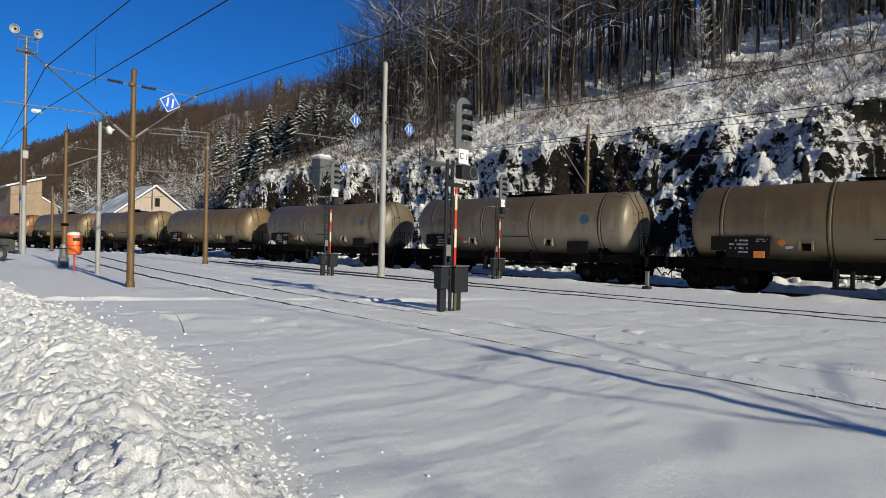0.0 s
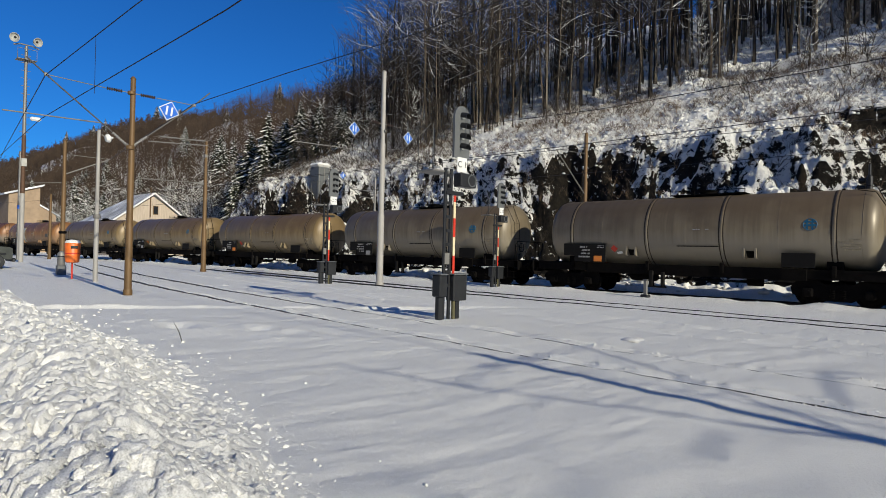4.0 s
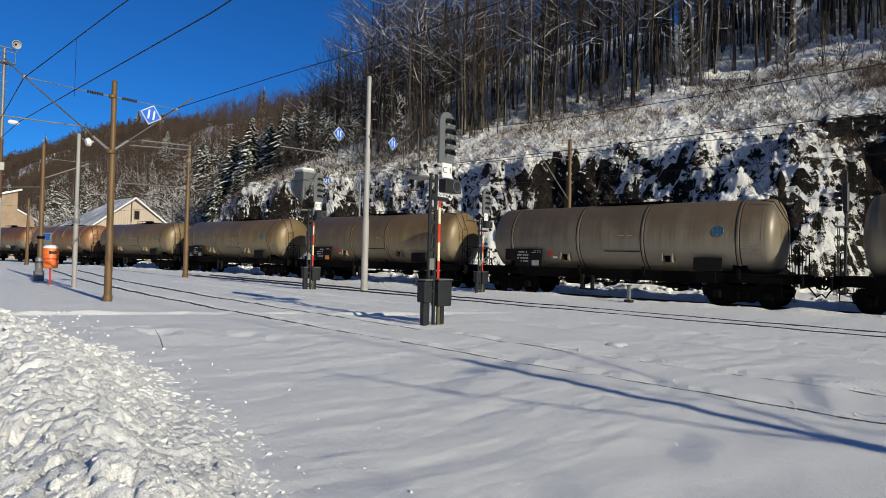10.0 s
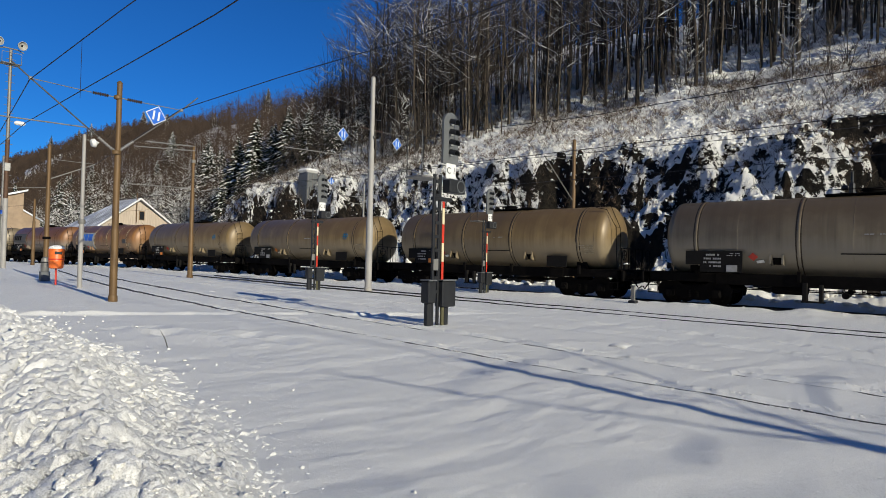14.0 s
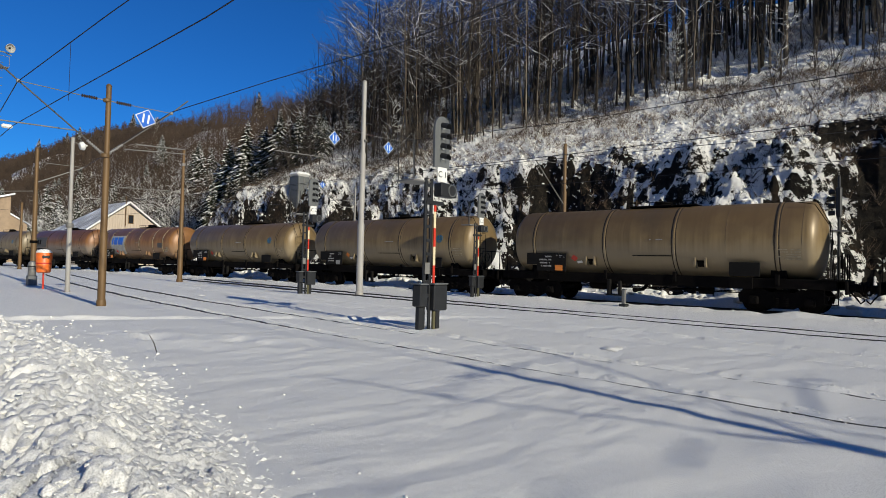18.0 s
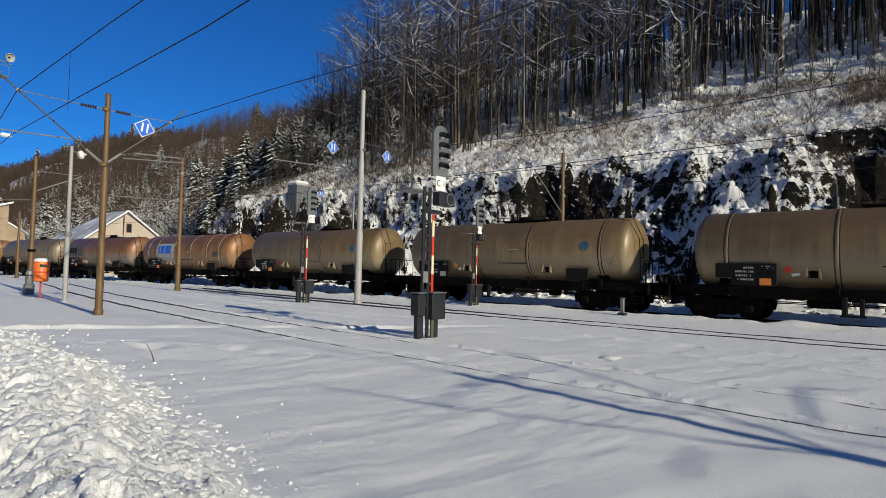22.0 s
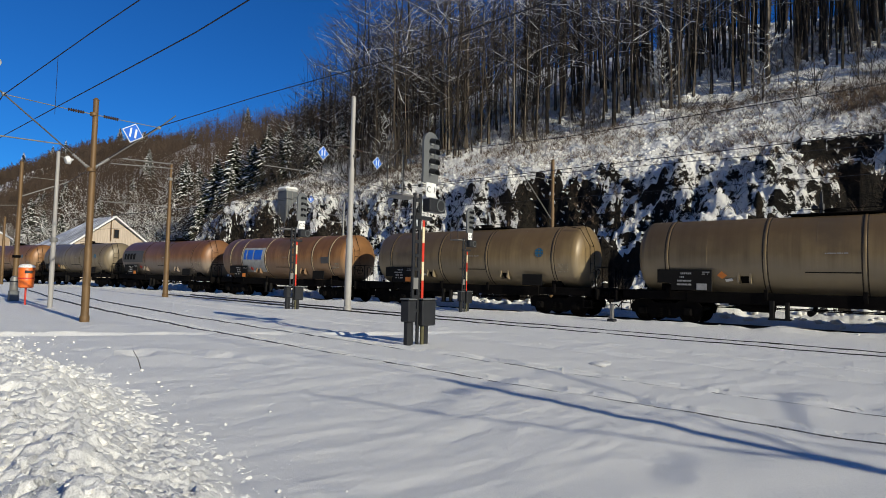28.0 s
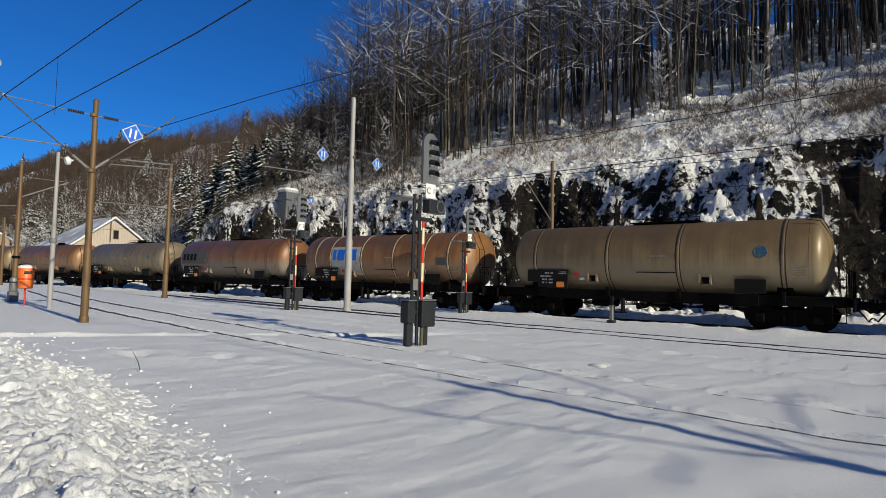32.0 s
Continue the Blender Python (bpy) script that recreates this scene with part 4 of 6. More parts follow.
def cantilever_pair(m, s, o, low, top, left, right, arm_r=0.02):
    """Two struts with stays: left and right are ((o, z) of the node, (o, z) of the tip)."""
    for (no, nz), (to, tz), sgn in ((*left, -1), (*right, 1)):
        dx, dz = no - o, nz - low
        e = 0.16 / math.hypot(dx, dz)
        a = (s, o + dx * e, low + dz * e)
        e2 = 0.62 / math.hypot(dx, dz)
        b = (s, o + dx * e2, low + dz * e2)
        insulator(m, a, b, 7, 0.045, PALEINS)
        part("strut_bracket", Mesh().rod(local(m, s, o, low), local(m, *a), 0.045, n=8), GALV, m)
        tube(m, "strut", [b, (s, no, nz), (s, to, tz)], arm_r, STRUT)
        e3 = 0.25 * sgn
        insulator(m, (s, o + e3, top), (s, o + e3 + 0.42 * sgn, top), 7, 0.05, PORCELAIN)
        tube(m, "stay", [(s, o, top), (s, o + e3, top)], 0.014, GALV, 6)
        tube(m, "stay", [(s, o + e3 + 0.42 * sgn, top), (s, no, nz)], 0.012, GALV, 6)
        part("node_clamp", Mesh().box(-0.04, 0.04, -0.045, 0.045, -0.045, 0.045, 0.015).move(Matrix.Translation(local(m, s, no, nz))), GALV, m)
    part("mast_collar", Mesh().spin([(0.10, -0.06), (0.12, -0.04), (0.12, 0.04), (0.10, 0.06)], 16).move(Matrix.Translation(local(m, s, o, low))), material_of(m), m)
    part("mast_collar", Mesh().spin([(0.09, -0.05), (0.105, -0.03), (0.105, 0.03), (0.09, 0.05)], 16).move(Matrix.Translation(local(m, s, o, top))), material_of(m), m)


def material_of(m):
    return m.children[0].data.materials[0]


# near mast with the tilted blue sign
mast_near = plan_mast("catenary_mast", 18.21, 6.04, 6.42, 0.102, 0.074, BROWNPOLE, "brown round steel catenary mast with two cantilever arms and blue sign")
cantilever_pair(mast_near, 18.21, 6.0, 4.45, 6.05, ((3.89, 6.09), (3.45, 6.45)), ((7.83, 6.06), (8.33, 6.56)))
diamond(mast_near, 18.21, 7.05, 5.72, 0.44, 13)
tube(mast_near, "registration_arm", [(18.21, 5.22, 5.04), (18.21, 2.98, 4.97)], 0.018, GALV)
tube(mast_near, "registration_arm", [(18.21, 6.5, 4.72), (18.21, 8.3, 4.86)], 0.016, GALV)

# the mast behind the eye, of which only the shadow falls into view
mast_rear = plan_mast("catenary_mast", -10.6, 4.5, 6.42, 0.118, 0.082, BROWNPOLE, "brown round steel catenary mast with two cantilever arms")
cantilever_pair(mast_rear, -10.6, 4.5, 4.6, 6.25, ((2.95, 6.05), (2.4, 6.8)), ((6.45, 6.25), (6.85, 7.0)))
tube(mast_rear, "registration_arm", [(-10.6, 3.75, 5.05), (-10.6, 2.9, 4.98)], 0.012, GALV)
tube(mast_rear, "registration_arm", [(-10.6, 5.3, 4.75), (-10.6, 7.4, 5.0), (-10.6, 7.9, 4.85)], 0.022, GALV)

# tall grey mast between the middle tracks
mast_grey = plan_mast("catenary_mast", 20.02, 17.23, 9.82, 0.155, 0.105, CONCRETE, "tall grey tapered steel mast with two cantilever arms and blue signs")
cantilever_pair(mast_grey, 20.02, 17.22, 5.45, 7.4, ((14.6, 7.2), (13.93, 7.66)), ((19.85, 7.5), (20.36, 8.01)))
diamond(mast_grey, 20.02, 15.54, 6.89, 0.44)
diamond(mast_grey, 20.02, 18.74, 6.99, 0.44)
tube(mast_grey, "registration_arm", [(20.02, 16.6, 6.05), (20.02, 16.01, 6.02), (20.02, 12.7, 5.9)], 0.022, GALV)
tube(mast_grey, "registration_arm", [(20.02, 17.6, 6.0), (20.02, 20.6, 5.8)], 0.022, GALV)
part("dropper_band", Mesh().box(-0.2, 0.2, -0.04, 0.04, 7.02, 7.12, 0.01), GALV, mast_grey)

# brown mast with level arms beside the middle track
mast_mid = plan_mast("catenary_mast", 35.13, 15.93, 8.1, 0.15, 0.09, BROWNPOLE, "brown catenary mast with level arms beside the middle track")
tube(mast_mid, "upper_arm", [(35.13, 16.02, 8.15), (35.13, 13.17, 8.0)], 0.04, GALV)
tube(mast_mid, "lower_arm", [(35.13, 15.9, 5.55), (35.13, 12.13, 5.43)], 0.03, GALV)
tube(mast_mid, "stay", [(35.13, 15.9, 6.5), (35.13, 13.6, 8.0)], 0.014, GALV)
insulator(mast_mid, (35.13, 15.8, 5.5), (35.13, 15.3, 5.5), 6, 0.06, PALEINS)
part("head_box", Mesh().box(-0.09, 0.09, -0.12, 0.12, 7.1, 7.3, 0.02), GALV, mast_mid)

# second brown mast down the yard, far thin ones, and those behind the train
mast_two = plan_mast("catenary_mast", 32.93, 7.9, 6.58, 0.118, 0.082, BROWNPOLE, "brown round catenary mast standing behind the litter bin")
tube(mast_two, "arm", [(32.93, 7.9, 5.0), (32.93, 9.9, 6.0)], 0.025, GALV)
tube(mast_two, "stay", [(32.93, 7.9, 6.0), (32.93, 9.9, 6.0)], 0.014, GALV)
part("band", Mesh().spin([(0.15, 2.0), (0.17, 2.02), (0.17, 2.1), (0.15, 2.12)], 16), GRIME, mast_two)
mast_back = plan_mast("catenary_mast", 35.3, 29.7, 7.5, 0.12, 0.08, GALV, "grey catenary mast behind the train with a blue sign")
tube(mast_back, "strut", [(35.3, 29.6, 5.75), (35.3, 28.3, 5.8), (35.3, 25.46, 7.56)], 0.035, GALV)
tube(mast_back, "arm", [(35.3, 29.7, 6.3), (35.3, 27.4, 6.3)], 0.03, GALV)
diamond(mast_back, 35.3, 26.45, 7.26, 0.44)
mast_rock = plan_mast("catenary_mast", 15.9, 28.3, 7.9, 0.14, 0.10, BROWNPOLE, "brown catenary mast between the train and the rock face")
tube(mast_rock, "strut", [(15.9, 28.2, 5.0), (15.9, 25.3, 7.0)], 0.03, GALV)
tube(mast_rock, "stay", [(15.9, 28.2, 7.2), (15.9, 25.3, 7.0)], 0.014, GALV)
plan_mast("catenary_mast", 64.29, 14.39, 6.2, 0.14, 0.10, BROWNPOLE, "thin brown catenary mast far along the yard")
far_b = plan_mast("catenary_mast", 74.0, 14.0, 8.6, 0.14, 0.10, BROWNPOLE, "thin brown catenary mast with arm far along the yard")
tube(far_b, "arm", [(74, 14.0, 7.9), (74, 17.5, 8.3)], 0.035, GALV)

# wires: along the tracks, each its own thing
def wire(pts, r, label):
    mid = []
    for a, b in zip(pts, pts[1:]):
        n = 8
        mid += [tuple(a[i] + (b[i] - a[i]) * k / n for i in range(3)) for k in range(n)]
    mid.append(pts[-1])
    plain("overhead_wire", Mesh().path([at(*p) for p in mid], r, 5), WIRE, Matrix(), label, "wire", "overhead wires")


wire([(-30, 4.4, 6.3), (0, 4.6, 6.1), (9.6, 4.65, 5.72), (16.9, 4.65, 5.67), (22.2, 4.65, 5.62), (45, 6.2, 5.6)], 0.012, "dark contact wire over the near track")
wire([(-30, 4.3, 6.5), (0, 4.6, 6.9), (14.2, 4.65, 7.02), (16.6, 4.4, 6.7), (18.21, 3.87, 6.05), (32.93, 5.6, 6.1), (53, 8, 6.1)], 0.0125, "dark carrying wire over the near track")
wire([(-30, 8.6, 7.4), (-10.6, 8.8, 7.0), (9.7, 9.3, 6.7), (14.9, 9.2, 6.8), (18.21, 7.83, 6.1), (32.93, 9.9, 6.0), (53, 13, 6.0)], 0.0125, "dark carrying wire over the second track")
wire([(-30, 17.5, 6.9), (0.7, 17.5, 6.6), (9.4, 17.5, 6.5), (20.02, 19.85, 7.5)], 0.0125, "dark carrying wire over the middle track")
wire([(-30, 17.5, 5.4), (0.7, 17.5, 5.4), (9.4, 17.5, 5.4), (20.02, 18.2, 5.6), (35.13, 17.2, 5.6), (64, 15.5, 5.6)], 0.012, "dark contact wire over the middle track")
wire([(-30, 25.3, 6.7), (0, 25.1, 6.6), (15.9, 25.0, 6.9), (35.3, 24.0, 6.9), (64, 21.3, 6.9), (110, 14, 6.9)], 0.0125, "dark carrying wire over the train")
wire([(-30, 25.3, 5.6), (15.9, 24.9, 5.6), (35.3, 23.9, 5.6), (64, 21.3, 5.6)], 0.012, "dark contact wire over the train")
for a, b in (((16.8, 4.65, 6.98), (16.8, 4.65, 5.5)), ((5.0, 4.65, 6.95), (5.0, 4.65, 5.85)), ((12.0, 9.3, 6.75), (12.0, 9.3, 6.4))):
    wire([a, b], 0.006, "thin vertical dropper wire between overhead wires")

# ---------------------------------------------------------------- lamps
lamp_post = plan_thing("lamp_post", 25.16, 7.16, "slim pale grey lamp post with a round lamp head", "lamp post")
part("pole", Mesh().spin([(0.085, 0), (0.085, 2.6), (0.07, 2.62), (0.06, 5.95)], 16), CONCRETE, lamp_post)
part("collar", Mesh().spin([(0.12, 2.5), (0.13, 2.52), (0.13, 2.66), (0.1, 2.68)], 16), GALV, lamp_post)
part("lamp_head", Mesh().spin([(0.03, 0.0), (0.13, 0.02), (0.17, 0.12), (0.16, 0.16), (0.06, 0.22), (0.02, 0.3)], 18).move(pose(0, -0.22, 5.65, 75, 0, 0)), WHITE, lamp_post, "round white lamp head")
part("lamp_arm", Mesh().path([(0, 0, 5.75), (0, -0.12, 5.78), (0, -0.2, 5.7)], 0.02, 6), GALV, lamp_post)

flood = plan_thing("floodlight_mast", 53.07, 10.05, "tall lattice-thin floodlight mast with climbing rungs and two floodlights", "floodlight mast")
part("lower_pole", Mesh().spin([(0.17, 0), (0.16, 5.2), (0.15, 5.25)], 16), CONCRETE, flood)
part("rusty_sleeve", Mesh().spin([(0.15, 5.25), (0.14, 9.6), (0.12, 9.65)], 16), RUST, flood, "rust-brown sleeve on the mast")
part("upper_pole", Mesh().spin([(0.12, 9.65), (0.10, 16.4)], 14), GALV, flood)
for k in range(16):
    z = 7.0 + k * 0.58
    part("rung", Mesh().rod((0, -0.3, z), (0, 0.3, z), 0.02, n=6), GALV, flood)
part("platform", Mesh().box(-0.4, 0.4, -0.62, 0.62, 15.3, 15.35, 0.02), GALV, flood)
part("platform_rail", Mesh().path([(-0.4, -0.6, 15.35), (-0.4, -0.6, 16.1), (-0.4, 0.6, 16.1), (-0.4, 0.6, 15.35)], 0.025, 6), GALV, flood)
part("cross_arm", Mesh().path([(0, -0.8, 16.35), (0, -0.4, 16.5), (0, 0.4, 16.5), (0, 0.8, 16.35)], 0.05, 8), GALV, flood)
for y in (-0.62, 0.72):
    lamp = part("floodlight", Mesh().spin([(0.09, -0.3), (0.22, -0.14), (0.32, 0.12), (0.34, 0.17), (0.31, 0.18), (0.2, 0.06), (0.03, 0.02)], 20).move(pose(-0.15, y, 16.85, 0, -105, 20 if y < 0 else -30)), PALE, flood, "round silver floodlight")
part("street_lamp_head", Mesh().box(-0.16, 0.16, -1.05, -0.35, 10.85, 11.15, 0.1), WHITE, flood, "white street lamp head on the mast")

for y in (-0.62, 0.72):
    part("floodlight_bulb", Mesh().spin([(0.03, -0.1), (0.09, -0.04), (0.09, 0.04), (0.03, 0.1)], 12).move(pose(-0.15, y, 16.85, 0, -105, 20 if y < 0 else -30)), BLACK, flood)
part("junction_box", Mesh().box(-0.2, -0.1, -0.2, 0.16, 7.3, 7.9, 0.02), PALE, flood, "small pale box on the mast")
thin_mast = plan_thing("thin_mast", 60.0, 11.15, "thin grey steel mast beside the floodlight mast", "mast")
part("pole", Mesh().spin([(0.13, 0), (0.11, 5.5), (0.09, 9.2)], 12), GALV, thin_mast)
part("cap", Mesh().spin([(0.10, 9.2), (0.11, 9.25), (0.03, 9.32)], 12), GALV, thin_mast)
part("sign", Mesh().box(-0.16, -0.13, -0.16, 0.16, 4.4, 4.72, 0.01), BLUE, thin_mast, "small blue plate on the mast")

# ---------------------------------------------------------------- signals
def text_mesh(body, size):
    cu = bpy.data.curves.new("text", "FONT")
    cu.body, cu.size, cu.align_x, cu.align_y, cu.extrude = body, size, "CENTER", "CENTER", 0.002
    ob = bpy.data.objects.new("text", cu)
    scene.collection.objects.link(ob)
    bpy.context.view_layer.update()
    me = bpy.data.meshes.new_from_object(ob.evaluated_get(bpy.context.evaluated_depsgraph_get()))
    bpy.data.objects.remove(ob)
    return me


def colour_signal(s, o, text, k=1.0, turn=0.0):
    """A colour-light signal on a ladder mast; its lamps face along the track (local -y), x runs towards the hill."""
    p = at(s, o)
    sig = thing("railway_signal", pose(p.x, p.y, height_at(s, o) - 0.05, 0, 0, math.degrees(TURN) + turn), "black four-lamp railway signal with white number plate and red-white mast board", "railway signal", "signals of the yard")
    z = lambda h: h * k
    head = Mesh()
    w, b, t = 0.25, z(3.62), z(4.78)
    out = [(0.24 - w, b), (0.24 + w, b)] + [(0.24 + w * math.cos(a * math.pi / 10), t - w + w * math.sin(a * math.pi / 10)) for a in range(11)]
    head.prism(out, -0.03, 0.03)
    board = part("backboard", head, DARKGREY, sig, "grey rounded signal backboard")
    part("lamp_case", Mesh().box(0.10, 0.38, 0.03, 0.15, b + 0.1, t - 0.12, 0.03), BLACK, sig)
    gap = (t - b - 0.25) / 4
    for i in range(4):
        zz = b + 0.2 + gap * (i + 0.25)
        hood = Mesh()
        n = 12
        v = []
        for y, r in ((-0.03, 0.088), (-0.21, 0.092)):
            for rr in (r, r - 0.012):
                for q in range(n + 1):
                    a = math.pi * (-0.12 + 1.24 * q / n)
                    v.append((0.25 + rr * math.cos(a), y - 0.0, zz + rr * math.sin(a) - (0.05 if y < -0.1 else 0)))
        m1 = n + 1
        f = []
        for q in range(n):
            f += [(q, q + 1, 2 * m1 + q + 1, 2 * m1 + q), (m1 + q, 3 * m1 + q, 3 * m1 + q + 1, m1 + q + 1), (2 * m1 + q, 2 * m1 + q + 1, 3 * m1 + q + 1, 3 * m1 + q)]
        part("lamp_hood", hood.add(v, f), BLACK, sig)
        part("lens", Mesh().spin([(0.086, 0.0), (0.08, 0.02), (0.05, 0.032), (0.01, 0.036)], 16).move(pose(0.25, -0.032, zz, 90, 0, 0)), LENS, sig)
    # number plate
    pl = part("number_plate", Mesh().box(0.08, 0.40, -0.05, -0.03, z(3.30), z(3.63), 0.005), WHITE, sig, "white number plate")
    me = text_mesh(text, 0.20)
    me.materials.clear()
    me.materials.append(BLACK)
    tx = part("number", me, None, pl)
    tx.matrix_local = pose(0.24, -0.053, z(3.465), 90, 0, 0)
    part("speed_box", Mesh().box(0.14, 0.68, -0.12, 0.12, z(2.98), z(3.28), 0.02), BLACK, sig)
    part("speed_box_rim", Mesh().path([(0.5 + 0.13 * math.cos(a * 0.3491), -0.13, z(3.13) + 0.13 * math.sin(a * 0.3491)) for a in range(19)], 0.014, 6), DARKGREY, sig)
    part("speed_box_face", Mesh().spin([(0.12, -0.005), (0.12, 0.005)], 18).move(pose(0.5, -0.125, z(3.13), 90, 0, 0)), BLACK, sig)
    # ladder mast of two channels with battens
    for x in (-0.24, -0.06):
        part("mast_channel", Mesh().box(x - 0.035, x + 0.035, -0.03, 0.03, 0.0, z(3.35), 0.01), BLACK, sig)
    for q in range(9):
        part("batten", Mesh().box(-0.21, -0.09, -0.035, -0.02, 0.75 + q * 0.3 * k, 0.82 + q * 0.3 * k), BLACK, sig)
    part("service_platform", Mesh().box(-0.62, 0.0, 0.0, 0.55, z(3.25), z(3.29), 0.01), GALV, sig)
    part("platform_guard", Mesh().path([(-0.6, 0.5, z(3.29)), (-0.6, 0.5, z(4.25)), (-0.6, 0.05, z(4.25)), (-0.6, 0.05, z(3.29))], 0.011, 6).path([(-0.6, 0.5, z(4.25)), (-0.1, 0.5, z(4.25)), (-0.1, 0.5, z(3.29))], 0.011, 6), BLACK, sig)
    part("lower_bracket", Mesh().box(-0.25, 0.3, -0.06, 0.1, z(2.78), z(2.86), 0.01), BLACK, sig)
    # red and white board
    zs = [0.98, 1.44, 1.85, 2.26, 2.62, 2.76]
    for i, (a, c) in enumerate(zip(zs, zs[1:])):
        part("mast_board", Mesh().box(-0.034, 0.034, -0.075, -0.055, z(a), z(c), 0.002), (RED, CREAM, RED, CREAM, RED)[i], sig, ("red" if i % 2 == 0 else "cream white") + " field of the mast board")
    part("small_plate", Mesh().box(-0.27, -0.12, -0.06, -0.04, z(1.25), z(1.5), 0.004), GALV, sig, "small grey plate with a mark")
    for x0, x1, z0 in ((-0.50, -0.27, 0.55), (-0.06, 0.38, 0.45)):
        part("junction_box", Mesh().box(x0, x1, -0.16, 0.1, z0, 1.02, 0.025), BLACK, sig)
        part("box_lid", Mesh().box(x0 - 0.012, x1 + 0.012, -0.175, 0.11, 1.02, 1.05, 0.008), DARKGREY, sig)
        part("box_leg", Mesh().box((x0 + x1) / 2 - 0.06, (x0 + x1) / 2 + 0.06, -0.08, 0.04, 0.0, z0, 0.01), BLACK, sig)
    part("foot_post", Mesh().box(-0.02, 0.06, -0.1, -0.04, 0.0, 0.5, 0.01), MOSS, sig, "greenish weathered foot post")
    return sig


colour_signal(8.53, 9.40, "C 1")
colour_signal(21.34, 15.3, "C 2", 1.09)
colour_signal(17.14, 22.16, "C 3", 1.07)
rear_signal = plan_thing("railway_signal", 3.3, 28.4, "thin railway signal seen from behind, between train and rock", "railway signal")
part("pole", Mesh().spin([(0.06, 0), (0.05, 5.2)], 10), BLACK, rear_signal)
part("signal_head", Mesh().box(-0.10, 0.10, -0.14, 0.14, 3.5, 4.75, 0.05), BLACK, rear_signal)
for k in range(4):
    part("lamp_hood", Mesh().spin([(0.1, 0), (0.11, 0.22)], 10).move(pose(0.14, 0, 3.68 + k * 0.29, 0, 90, 0)), BLACK, rear_signal)
part("platform", Mesh().box(-0.3, 0.3, -0.4, 0.4, 2.9, 2.95, 0.01), GALV, rear_signal)
part("ladder", Mesh().rod((0.25, -0.2, 0), (0.25, -0.2, 2.9), 0.02, n=6).rod((0.25, 0.2, 0), (0.25, 0.2, 2.9), 0.02, n=6).rod((0.25, -0.2, 0.7), (0.25, 0.2, 0.7), 0.015, n=5).rod((0.25, -0.2, 1.2), (0.25, 0.2, 1.2), 0.015, n=5).rod((0.25, -0.2, 1.7), (0.25, 0.2, 1.7), 0.015, n=5).rod((0.25, -0.2, 2.2), (0.25, 0.2, 2.2), 0.015, n=5), BLACK, rear_signal)

# small post beside the running track
marker = plan_thing("trackside_post", 9.8, 22.4, "short pale grey trackside post on a dark foot", "post")
part("post", Mesh().box(-0.07, 0.07, -0.06, 0.06, 0.0, 0.72, 0.015), GALV, marker)
part("cap", Mesh().box(-0.09, 0.09, -0.08, 0.08, 0.72, 0.76, 0.01), DARKGREY, marker)
part("foot", Mesh().box(-0.16, 0.16, -0.14, 0.14, 0.0, 0.16, 0.03), BLACK, marker)

# ---------------------------------------------------------------- bins
bin_thing = plan_thing("litter_bin", 27.52, 6.97, "orange plastic litter bin with snow cap on a red post", "litter bin")
part("post", Mesh().spin([(0.035, 0), (0.035, 0.8)], 10), RED, bin_thing)
part("bin_body", Mesh().spin([(0.2, 0.72), (0.25, 0.75), (0.27, 1.0), (0.275, 1.02), (0.27, 1.04), (0.285, 1.5), (0.26, 1.54)], 24), BIN, bin_thing)
part("bin_band", Mesh().spin([(0.276, 1.08), (0.285, 1.09), (0.285, 1.12), (0.276, 1.13)], 24), RED, bin_thing)
part("bin_slot", Mesh().box(-0.29, -0.25, -0.13, 0.13, 1.3, 1.42, 0.02), BLACK, bin_thing)
part("snow_cap", Mesh().spin([(0.275, 1.53), (0.28, 1.58), (0.22, 1.64), (0.1, 1.67), (0.01, 1.675)], 20), SNOW, bin_thing, "rounded cap of snow")
can = plan_thing("ash_bin", 31.16, 7.45, "grey metal waste can with rounded snowy top", "waste can")
part("base", Mesh().box(-0.16, 0.16, -0.18, 0.18, 0.0, 0.5, 0.02), DARKGREY, can)
part("can_body", Mesh().spin([(0.15, 0.5), (0.16, 0.52), (0.16, 1.0), (0.13, 1.1), (0.05, 1.16), (0.01, 1.17)], 18), GALV, can)
part("can_band", Mesh().spin([(0.16, 0.88), (0.172, 0.89), (0.172, 0.93), (0.16, 0.94)], 18), BLACK, can)

